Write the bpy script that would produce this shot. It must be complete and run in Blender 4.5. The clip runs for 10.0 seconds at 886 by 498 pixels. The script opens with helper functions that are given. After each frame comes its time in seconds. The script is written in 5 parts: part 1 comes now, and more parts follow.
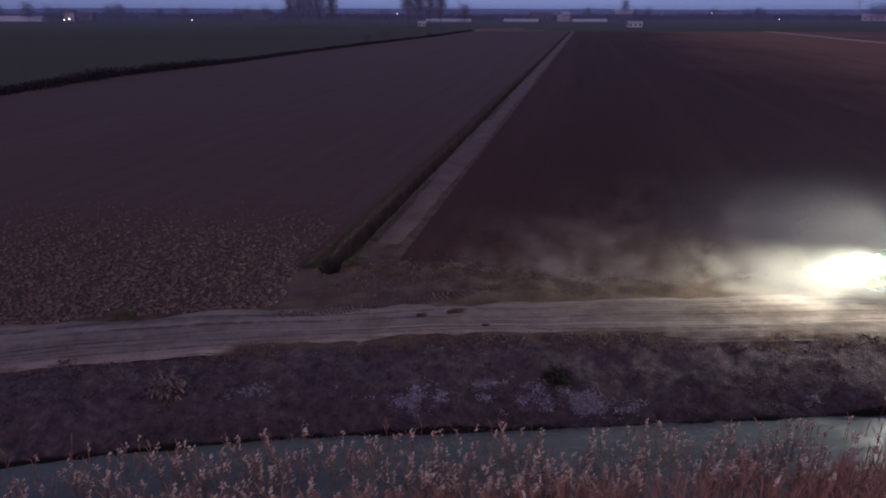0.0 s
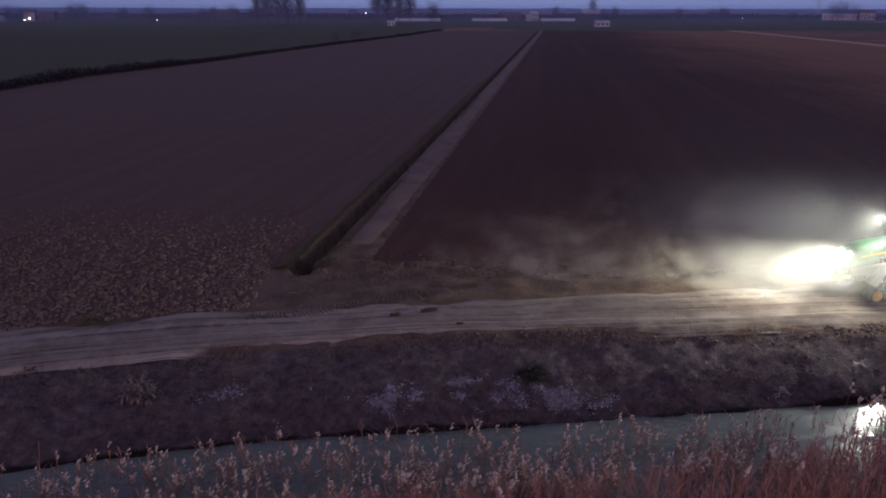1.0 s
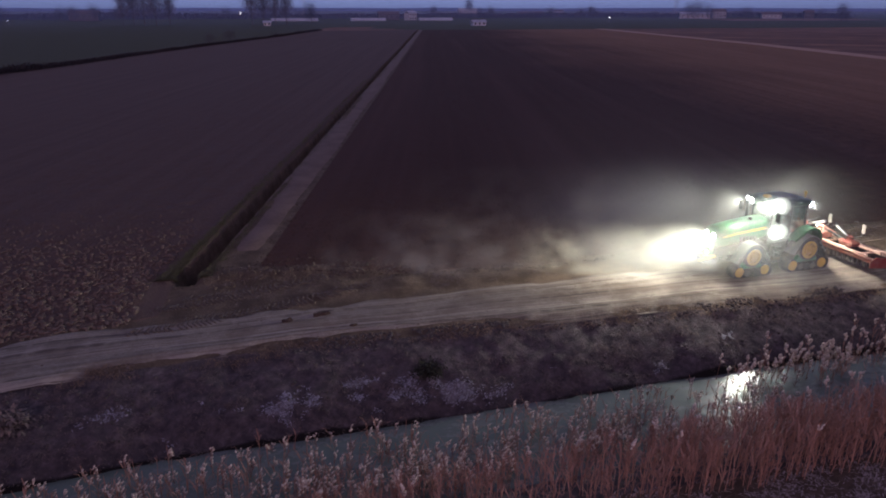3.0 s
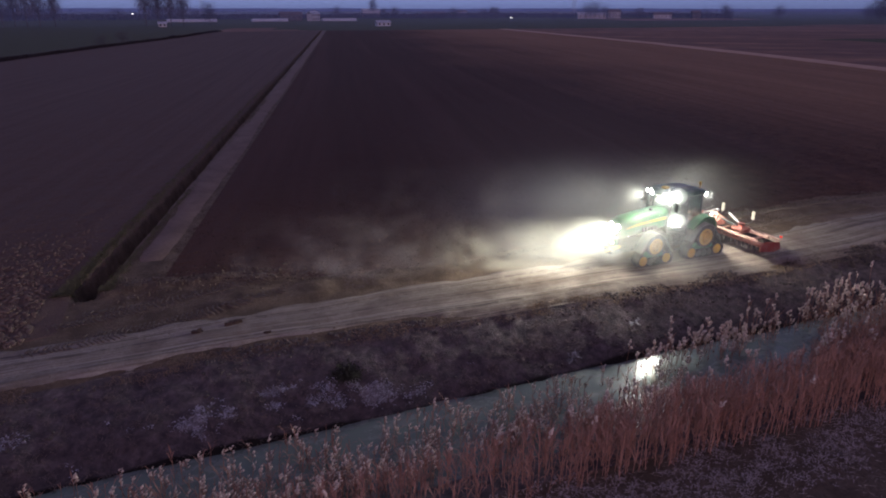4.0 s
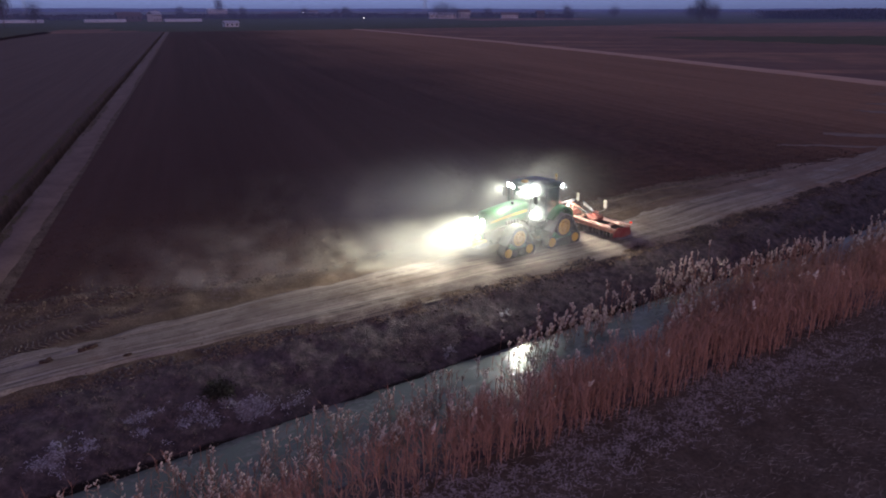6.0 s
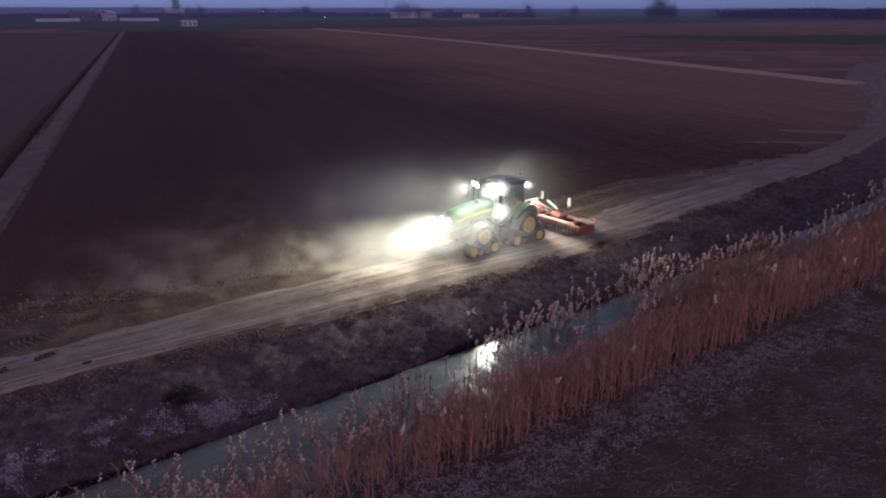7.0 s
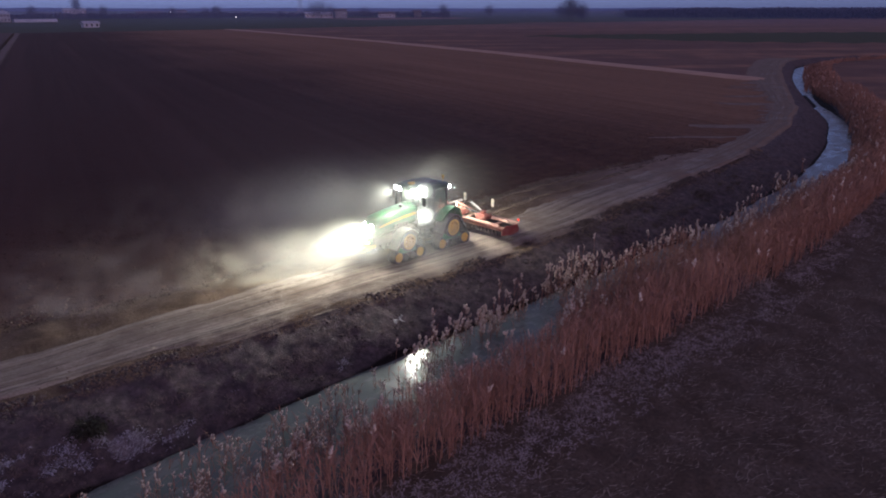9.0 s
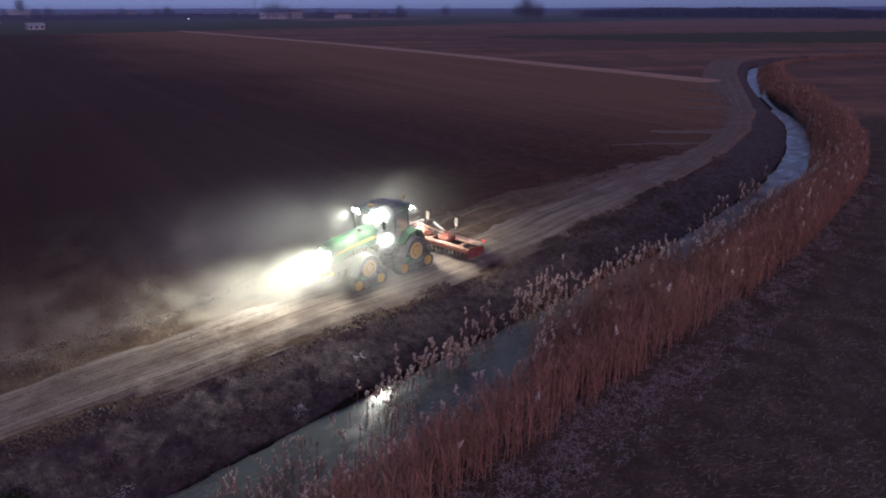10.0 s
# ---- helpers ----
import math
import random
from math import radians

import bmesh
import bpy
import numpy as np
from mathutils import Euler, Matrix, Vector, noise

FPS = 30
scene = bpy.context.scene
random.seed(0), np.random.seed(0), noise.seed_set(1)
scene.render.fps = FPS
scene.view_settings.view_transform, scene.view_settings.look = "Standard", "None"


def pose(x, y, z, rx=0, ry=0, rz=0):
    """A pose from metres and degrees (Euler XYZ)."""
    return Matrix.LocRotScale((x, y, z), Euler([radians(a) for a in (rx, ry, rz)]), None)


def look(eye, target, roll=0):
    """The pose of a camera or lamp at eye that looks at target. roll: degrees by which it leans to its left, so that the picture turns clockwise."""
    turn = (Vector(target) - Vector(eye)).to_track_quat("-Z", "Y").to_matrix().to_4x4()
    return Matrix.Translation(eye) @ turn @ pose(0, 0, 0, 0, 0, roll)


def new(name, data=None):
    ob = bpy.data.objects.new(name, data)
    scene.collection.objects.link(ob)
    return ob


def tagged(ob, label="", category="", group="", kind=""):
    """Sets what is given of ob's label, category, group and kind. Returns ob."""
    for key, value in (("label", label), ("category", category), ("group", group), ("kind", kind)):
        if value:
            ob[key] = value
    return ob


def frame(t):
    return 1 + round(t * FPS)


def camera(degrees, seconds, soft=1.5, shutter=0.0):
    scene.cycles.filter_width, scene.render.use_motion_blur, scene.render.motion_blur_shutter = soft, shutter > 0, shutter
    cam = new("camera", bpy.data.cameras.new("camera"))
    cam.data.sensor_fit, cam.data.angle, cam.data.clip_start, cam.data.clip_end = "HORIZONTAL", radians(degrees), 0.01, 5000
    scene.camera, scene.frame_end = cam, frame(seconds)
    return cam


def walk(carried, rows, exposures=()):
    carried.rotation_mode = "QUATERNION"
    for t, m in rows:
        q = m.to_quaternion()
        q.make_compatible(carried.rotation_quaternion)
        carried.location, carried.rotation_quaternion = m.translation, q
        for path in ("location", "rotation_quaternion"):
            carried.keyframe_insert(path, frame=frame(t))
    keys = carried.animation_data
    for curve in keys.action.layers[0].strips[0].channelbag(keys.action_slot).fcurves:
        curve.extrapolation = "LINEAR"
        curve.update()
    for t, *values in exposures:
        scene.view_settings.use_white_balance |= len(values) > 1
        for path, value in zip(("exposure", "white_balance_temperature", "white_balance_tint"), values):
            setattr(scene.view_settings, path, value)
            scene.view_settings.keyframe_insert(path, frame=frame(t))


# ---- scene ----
cam = camera(64.3, 10.0, soft=1.9)
PATH = [
    (0, (-0.019, -0.174, 11.392), (-0.019, 1.719, 10.748), 0.1),
    (0.5, (-0.027, -0.176, 11.364), (0.001, 1.718, 10.72), 0.0),
    (1, (-0.046, -0.184, 11.372), (0.033, 1.707, 10.727), 0.1),
    (1.5, (-0.007, -0.271, 11.38), (0.171, 1.614, 10.736), 0.1),
    (2, (-0.001, -0.281, 11.396), (0.28, 1.591, 10.752), 0.0),
    (2.2, (-0.004, -0.284, 11.395), (0.307, 1.584, 10.75), 0.0),
    (3.3, (-0.021, -0.297, 11.386), (0.398, 1.549, 10.741), 0.0),
    (3.5, (-0.024, -0.3, 11.384), (0.43, 1.538, 10.74), 0.0),
    (4, (-0.012, -0.292, 11.369), (0.608, 1.497, 10.724), 0.0),
    (4.5, (-0.078, -0.274, 11.365), (0.727, 1.439, 10.72), 0.1),
    (5, (-0.112, -0.305, 11.399), (0.73, 1.391, 10.754), 0.1),
    (5.5, (-0.128, -0.323, 11.406), (0.769, 1.344, 10.761), 0.1),
    (5.7, (-0.109, -0.273, 11.398), (0.816, 1.379, 10.753), 0.1),
    (6.8, (-0.112, -0.2, 11.395), (0.917, 1.389, 10.75), 0.0),
    (7, (-0.108, -0.182, 11.393), (0.936, 1.397, 10.747), 0.1),
    (7.5, (-0.115, -0.17, 11.399), (0.975, 1.378, 10.753), 0.0),
    (8, (-0.113, -0.152, 11.394), (1.021, 1.363, 10.747), 0.0),
    (8.5, (-0.008, 0.019, 11.361), (1.166, 1.504, 10.714), 0.0),
    (9, (0.347, 0.444, 11.386), (1.562, 1.895, 10.74), -0.0),
    (9.5, (0.888, 1.164, 11.59), (2.148, 2.577, 10.944), -0.1),
    (10, (1.667, 2.025, 11.897), (2.963, 3.404, 11.251), -0.1),
]
EXPOSURE = 0.0
walk(cam, [(t, look(eye, target, roll)) for t, eye, target, roll in PATH])
scene.view_settings.exposure = EXPOSURE
scene.cycles.transparent_max_bounces = 32

# ---- world: dusk, the sun just under the horizon ----
world = bpy.data.worlds.new("dusk_sky")
scene.world = world
world.use_nodes = True
wn, wl = world.node_tree.nodes, world.node_tree.links
sky = wn.new("ShaderNodeTexSky")
sky.sky_type = "NISHITA"
sky.sun_disc = False
sky.sun_elevation, sky.sun_rotation = radians(9), radians(190)
sky.air_density, sky.dust_density, sky.ozone_density = 1.0, 1.0, 4.0
dusk = wn.new("ShaderNodeMix")
dusk.data_type, dusk.blend_type = "RGBA", "MULTIPLY"
dusk.inputs[0].default_value = 1.0
# the afterglow overhead is rosier than the blue band near the horizon
way, split, lift = wn.new("ShaderNodeTexCoord"), wn.new("ShaderNodeSeparateXYZ"), wn.new("ShaderNodeValToRGB")
lift.color_ramp.elements[0].position, lift.color_ramp.elements[1].position = 0.02, 0.30
lift.color_ramp.elements[0].color, lift.color_ramp.elements[1].color = (0.52, 0.58, 1.45, 1), (1.87, 0.82, 0.77, 1)
low_band = lift.color_ramp.elements.new(0.10)
low_band.color = (0.50, 0.50, 1.02, 1)
wl.new(way.outputs["Generated"], split.inputs[0])
wl.new(split.outputs["Z"], lift.inputs["Fac"])
wl.new(lift.outputs["Color"], dusk.inputs[7])
wn["Background"].inputs["Strength"].default_value = 0.215
wl.new(sky.outputs[0], dusk.inputs[6])
wl.new(dusk.outputs[2], wn["Background"].inputs["Color"])


# ---- small helpers ----
def smooth(a, b, v):
    k = np.clip((v - a) / (b - a), 0, 1)
    return k * k * (3 - 2 * k)


def lattice(ix, iy, seed):
    h = np.sin(ix * 127.1 + iy * 311.7 + seed * 74.7) * 43758.5453
    return h - np.floor(h)


def ripple(x, y, size, seed=0, octaves=3):
    """Soft noise from -1 to 1 over arrays of places."""
    total, gain, norm = 0.0, 1.0, 0.0
    for o in range(octaves):
        u, v = x / size + 17.3 * o, y / size - 9.1 * o
        iu, iv = np.floor(u), np.floor(v)
        fu, fv = u - iu, v - iv
        fu, fv = fu * fu * (3 - 2 * fu), fv * fv * (3 - 2 * fv)
        a, b = lattice(iu, iv, seed + o), lattice(iu + 1, iv, seed + o)
        c, d = lattice(iu, iv + 1, seed + o), lattice(iu + 1, iv + 1, seed + o)
        total = total + gain * ((a * (1 - fu) + b * fu) * (1 - fv) + (c * (1 - fu) + d * fu) * fv)
        norm += gain
        gain, size = gain * 0.5, size * 0.5
    return 2 * total / norm - 1


def from_arrays(name, verts, faces, materials, parent=None, slots=None, flat=True):
    """A mesh object from arrays of corners and of faces with equal counts of corners."""
    verts, faces = np.asarray(verts, np.float32), np.asarray(faces, np.int32)
    me = bpy.data.meshes.new(name)
    n, k = faces.shape
    me.vertices.add(len(verts))
    me.vertices.foreach_set("co", verts.ravel())
    me.loops.add(n * k)
    me.loops.foreach_set("vertex_index", faces.ravel())
    me.polygons.add(n)
    me.polygons.foreach_set("loop_start", np.arange(0, n * k, k, dtype=np.int32))
    for m in materials:
        me.materials.append(m)
    if slots is not None:
        me.polygons.foreach_set("material_index", np.asarray(slots, np.int32))
    if not flat:
        me.polygons.foreach_set("use_smooth", np.ones(n, bool))
    me.update(calc_edges=True)
    ob = new(name, me)
    ob.parent = parent
    return ob


def grid_faces(nu, nv):
    i = np.arange(nu * nv).reshape(nu, nv)
    return np.stack([i[:-1, :-1], i[1:, :-1], i[1:, 1:], i[:-1, 1:]], -1).reshape(-1, 4)


# ---- the plan: the bank's lip, the water's edges, the ditch ----
LIP = [(-400, -60), (-60, 10), (-25, 18.4), (-15, 20.9), (-9.7, 22.1), (-3.8, 22.95), (5, 23.3), (15, 23.4), (25, 23.85), (32, 24.6),
       (38, 25.6), (47, 27.0), (60, 29.3), (72, 32.6), (88, 38.8), (107, 49), (139, 65.4), (165, 77), (182, 80), (200, 77), (221, 66),
       (260, 45), (400, 5), (4000, -900)]
_lx = np.arange(-400.0, 420.0, 0.5)
_ly = np.interp(_lx, *zip(*LIP))
_ly = np.convolve(np.pad(_ly, 8, mode="edge"), np.ones(17) / 17, "valid")


def lip_y(x):
    return np.where(x > 415, np.interp(x, *zip(*LIP)), np.interp(x, _lx, _ly))


WATER_Z = -1.35


def bank_width(x):
    return np.interp(x, [-10, 5, 15, 25, 32, 37, 55, 67, 80, 92, 104, 120, 140, 200], [4.2, 4.05, 3.3, 3.3, 3.6, 4.3, 4.6, 4.4, 4.2, 4.0, 3.4, 2.7, 2.5, 3.0])


def canal_width(x):
    return np.interp(x, [20, 40, 55, 65, 80, 92, 98, 103, 112, 122, 140], [3.6, 3.0, 2.5, 2.0, 1.7, 1.5, 1.1, 0.4, 0.4, 1.4, 2.2])


def ditch_u(x, y):
    """Across the ditch: the fields' furrows and the ditch lie along constant values."""
    return x - 0.2 * np.maximum(y - 31, 0)


def headland(x):
    """How far from the lip the tilled soil begins."""
    return np.interp(x, [-30, -9, -5, -2.5, 4, 10, 20, 38, 47, 60, 72, 100, 128, 200], [3.4, 3.7, 4.2, 8.6, 6.6, 5.8, 7.6, 7.4, 5.0, 3.5, 3.3, 4.2, 6.5, 6.5])


def track_x(y):
    return np.interp(y, [40, 63, 82, 103, 148, 220, 354, 430], [112, 120.5, 125, 129.5, 140, 154, 172, 181])


def hedge_x(y):
    return np.interp(y, [20, 60, 100, 129, 161, 205, 252, 321, 405, 420], [-70, -66, -62.5, -59, -48.5, -38.5, -26, -6, 14, 18])


def lip_bites(x, y):
    """How the lip crumbles to and fro."""
    return 0.26 * ripple(x, 0.4 * y, 1.3, 201, 3) + 0.18 * ripple(x, 0 * y, 4.0, 203, 2)


def ground_z(x, y):
    d = lip_y(x) - y
    near_lip = smooth(-1.2, -0.2, d) * (1 - smooth(0.8, 1.8, d))
    d = d + near_lip * lip_bites(x, y)
    u = ditch_u(x, y)
    w = bank_width(x)
    k = np.clip(d / w, 0, 1)
    z = -0.05 * smooth(-0.6, 0.1, d) - (1.35 + 0.05) * (0.58 * k + 0.42 * k**4)
    cw = canal_width(x)
    bed = smooth(w, w + 0.7, d) - smooth(w + cw - 0.8, w + cw, d)
    z = z - 0.5 * bed + (1.15) * smooth(w + cw - 0.3, 9.8, d)
    z = np.where(d <= -0.6, 0.0, z)
    rough = smooth(0.1, 0.8, d) * (1 - smooth(w - 0.3, w + 0.2, d))
    z = z + rough * (0.15 * ripple(x, y, 1.6, 3) + 0.08 * ripple(x, y, 0.45, 5, 2) + 0.10 * ripple(x * 0.6, y, 4.0, 9, 2))
    near = smooth(9.3, 10.2, d)
    z = z + near * (0.05 * ripple(x, y, 0.6, 11, 2) + 0.12 * ripple(x, y, 6.0, 13, 2))
    field = smooth(headland(x) - 0.8, headland(x) + 0.8, -d)
    fade = 1 - smooth(90, 220, y)
    left = smooth(-6.2, -6.8, u)
    z = z + field * fade * (left * (0.09 * ripple(x, y, 0.42, 21, 2) + 0.05 * ripple(u * 1.0, y * 0.15, 1.1, 23, 2))
                            + (1 - left) * smooth(-2.9, -2.3, u) * (0.03 * ripple(x, y, 0.5, 25, 2) + 0.035 * ripple(u, y * 0.1, 0.9, 27, 2)))
    verge = smooth(3.4, 4.2, -d) * (1 - field)
    z = z + verge * (0.05 * ripple(x, y, 0.7, 31, 3) + 0.10 * smooth(0.1, 0.7, ripple(x, y, 3.1, 33, 2)))
    # the ditch between the fields, closed at its road end by a low bank
    open_ditch = smooth(29.6, 31.4, y) * (1 - smooth(400, 415, y))
    z = z - open_ditch * 1.25 * np.exp(-(((u + 5.2) / 0.46) ** 6)) + open_ditch * 0.10 * np.exp(-(((u + 6.05) / 0.3) ** 2)) * fade
    # spoil left along the turning place
    z = z + 0.24 * np.exp(-(((x + 1.2) / 4.2) ** 4) - (((y - 30.5 + 0.05 * x) / 0.6) ** 2)) * (0.55 + 0.7 * ripple(x, y, 0.7, 41, 2))
    return z


# ---- materials ----
def material(name, rough=0.9, metal=0.0, spec=0.3):
    m = bpy.data.materials.new(name)
    m.use_nodes = True
    nt = m.node_tree
    b = nt.nodes["Principled BSDF"]
    b.inputs["Roughness"].default_value, b.inputs["Metallic"].default_value = rough, metal
    b.inputs["Specular IOR Level"].default_value = spec
    return m, nt, b


def node(nt, kind, **values):
    n = nt.nodes.new(kind)
    for k, v in values.items():
        n.inputs[k].default_value = v
    return n


def noise_tex(nt, scale, detail=4.0, rough=0.6, stretch=None, turn=0.0):
    n = node(nt, "ShaderNodeTexNoise", Scale=scale, Detail=detail, Roughness=rough)
    co = nt.nodes.new("ShaderNodeTexCoord")
    last = co.outputs["Object"]
    for key, value in (("Rotation", (0, 0, turn)), ("Scale", stretch or (1, 1, 1))):
        mp = nt.nodes.new("ShaderNodeMapping")
        mp.inputs[key].default_value = value
        nt.links.new(last, mp.inputs["Vector"])
        last = mp.outputs[0]
    nt.links.new(last, n.inputs["Vector"])
    return n


def ramp(nt, value, lo, hi, a, b):
    r = nt.nodes.new("ShaderNodeValToRGB")
    r.color_ramp.elements[0].position, r.color_ramp.elements[1].position = lo, hi
    r.color_ramp.elements[0].color, r.color_ramp.elements[1].color = (*a, 1), (*b, 1)
    nt.links.new(value, r.inputs["Fac"])
    return r.outputs["Color"]


def mix(nt, fac, a, b, blend="MIX"):
    m = nt.nodes.new("ShaderNodeMix")
    m.data_type, m.blend_type = "RGBA", blend
    for sock, v in ((m.inputs[0], fac), (m.inputs[6], a), (m.inputs[7], b)):
        if isinstance(v, (float, int)):
            sock.default_value = v
        elif isinstance(v, tuple):
            sock.default_value = (*v, 1)
        else:
            nt.links.new(v, sock)
    return m.outputs[2]


def relief(nt, b, height, strength, distance=0.05):
    bp = node(nt, "ShaderNodeBump", Strength=strength, Distance=distance)
    nt.links.new(height, bp.inputs["Height"])
    nt.links.new(bp.outputs[0], b.inputs["Normal"])


def speckled(name, a, b, scale=6.0, rough=0.85, metal=0.0, spec=0.3, bump=0.3, fine=40.0, lo=0.35, hi=0.65):
    """A two-tone surface with a coarse stain and a fine grain."""
    m, nt, p = material(name, rough, metal, spec)
    big, small = noise_tex(nt, scale), noise_tex(nt, fine, 3)
    col = mix(nt, 0.35, ramp(nt, big.outputs[0], lo, hi, a, b), ramp(nt, small.outputs[0], 0.3, 0.7, a, b))
    nt.links.new(col, p.inputs["Base Color"])
    relief(nt, p, small.outputs[0], bump, 0.02)
    return m


def island_tinted(name, a, b, rough=0.8, spec=0.2):
    """For leaves, stems and clods: each loose piece takes its own tone."""
    m, nt, p = material(name, rough, 0, spec)
    g = nt.nodes.new("ShaderNodeNewGeometry")
    n = noise_tex(nt, 0.35, 3)
    tone = ramp(nt, g.outputs["Random Per Island"], 0.0, 1.0, a, b)
    nt.links.new(mix(nt, 0.5, tone, mix(nt, n.outputs[0], a, b)), p.inputs["Base Color"])
    return m


def ground_material():
    m, nt, p = material("earth", 0.95, 0, 0.15)
    att = {}
    for k in ("left_field", "tilled", "dry", "green", "bank", "stubble", "verge", "worn", "pale", "undercut_shade"):
        a = nt.nodes.new("ShaderNodeAttribute")
        a.attribute_name = k
        att[k] = a.outputs["Fac"]
    coarse, mid, fine = noise_tex(nt, 0.09, 4), noise_tex(nt, 0.9, 5), noise_tex(nt, 9.0, 5, 0.7)
    streak = noise_tex(nt, 1.0, 3, 0.6, (0.9, 0.012, 1), 0.197)
    rows = noise_tex(nt, 1.0, 3, 0.6, (0.16, 0.003, 1), 0.197)
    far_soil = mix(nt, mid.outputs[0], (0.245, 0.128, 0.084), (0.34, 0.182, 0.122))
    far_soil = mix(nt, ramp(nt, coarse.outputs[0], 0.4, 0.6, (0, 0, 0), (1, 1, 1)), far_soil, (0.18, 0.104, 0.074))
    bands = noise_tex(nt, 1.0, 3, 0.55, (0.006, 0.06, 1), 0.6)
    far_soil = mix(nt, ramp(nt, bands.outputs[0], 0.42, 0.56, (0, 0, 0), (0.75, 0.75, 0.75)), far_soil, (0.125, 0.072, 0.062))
    tilled = ramp(nt, fine.outputs[0], 0.3, 0.75, (0.040, 0.0185, 0.0125), (0.080, 0.037, 0.024))
    tilled = mix(nt, ramp(nt, streak.outputs[0], 0.35, 0.7, (0, 0, 0), (0.8, 0.8, 0.8)), tilled, (0.072, 0.034, 0.024))
    tilled = mix(nt, ramp(nt, rows.outputs[0], 0.5, 0.62, (0, 0, 0), (0.5, 0.5, 0.5)), tilled, (0.088, 0.043, 0.034))
    dry = mix(nt, ramp(nt, streak.outputs[0], 0.35, 0.7, (0, 0, 0), (1, 1, 1)), (0.205, 0.108, 0.062), (0.285, 0.155, 0.092))
    cloddy = ramp(nt, fine.outputs[0], 0.3, 0.75, (0.088, 0.057, 0.048), (0.17, 0.113, 0.092))
    cloddy = mix(nt, ramp(nt, streak.outputs[0], 0.35, 0.7, (0, 0, 0), (0.65, 0.65, 0.65)), cloddy, (0.09, 0.058, 0.05))
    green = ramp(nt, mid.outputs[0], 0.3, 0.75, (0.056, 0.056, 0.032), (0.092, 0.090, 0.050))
    bank = ramp(nt, fine.outputs[0], 0.3, 0.7, (0.072, 0.055, 0.057), (0.165, 0.127, 0.128))
    bank = mix(nt, ramp(nt, mid.outputs[0], 0.4, 0.62, (0, 0, 0), (0.8, 0.8, 0.8)), bank, (0.105, 0.081, 0.084))
    lumps = noise_tex(nt, 2.6, 5, 0.65)
    bank = mix(nt, ramp(nt, lumps.outputs[0], 0.34, 0.60, (0, 0, 0), (1, 1, 1)), (0.050, 0.040, 0.044), bank)
    bank = mix(nt, ramp(nt, lumps.outputs[0], 0.58, 0.72, (0, 0, 0), (0.8, 0.8, 0.8)), bank, (0.18, 0.142, 0.14))
    pale = ramp(nt, fine.outputs[0], 0.36, 0.66, (0.12, 0.105, 0.115), (0.42, 0.39, 0.42))
    stubble = ramp(nt, fine.outputs[0], 0.3, 0.75, (0.060, 0.043, 0.034), (0.19, 0.137, 0.106))
    stubble = mix(nt, ramp(nt, mid.outputs[0], 0.42, 0.6, (0, 0, 0), (0.7, 0.7, 0.7)), stubble, (0.072, 0.048, 0.034))
    verge = ramp(nt, fine.outputs[0], 0.3, 0.75, (0.095, 0.066, 0.046), (0.20, 0.143, 0.10))
    verge = mix(nt, ramp(nt, mid.outputs[0], 0.4, 0.62, (0, 0, 0), (0.9, 0.9, 0.9)), verge, (0.075, 0.05, 0.035))
    worn = ramp(nt, fine.outputs[0], 0.3, 0.75, (0.17, 0.122, 0.096), (0.275, 0.205, 0.165))
    worn = mix(nt, ramp(nt, mid.outputs[0], 0.45, 0.6, (0, 0, 0), (0.6, 0.6, 0.6)), worn, (0.14, 0.10, 0.08))
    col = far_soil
    # the last, near-black tone paints the shade under the bank's edge
    for k, c in (("left_field", cloddy), ("tilled", tilled), ("dry", dry), ("green", green), ("verge", verge), ("worn", worn), ("bank", bank), ("stubble", stubble), ("pale", pale), ("undercut_shade", (0.020, 0.016, 0.014))):
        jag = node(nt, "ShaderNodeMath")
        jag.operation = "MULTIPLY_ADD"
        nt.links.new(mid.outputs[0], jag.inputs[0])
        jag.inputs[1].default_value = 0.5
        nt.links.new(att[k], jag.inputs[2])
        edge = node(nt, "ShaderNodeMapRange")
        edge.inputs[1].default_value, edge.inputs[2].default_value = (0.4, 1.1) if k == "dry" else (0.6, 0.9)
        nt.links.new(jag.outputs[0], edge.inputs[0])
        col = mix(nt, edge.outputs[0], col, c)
    nt.links.new(col, p.inputs["Base Color"])
    both = mix(nt, 0.4, fine.outputs[0], mid.outputs[0])
    relief(nt, p, both, 0.9, 0.2)
    return m


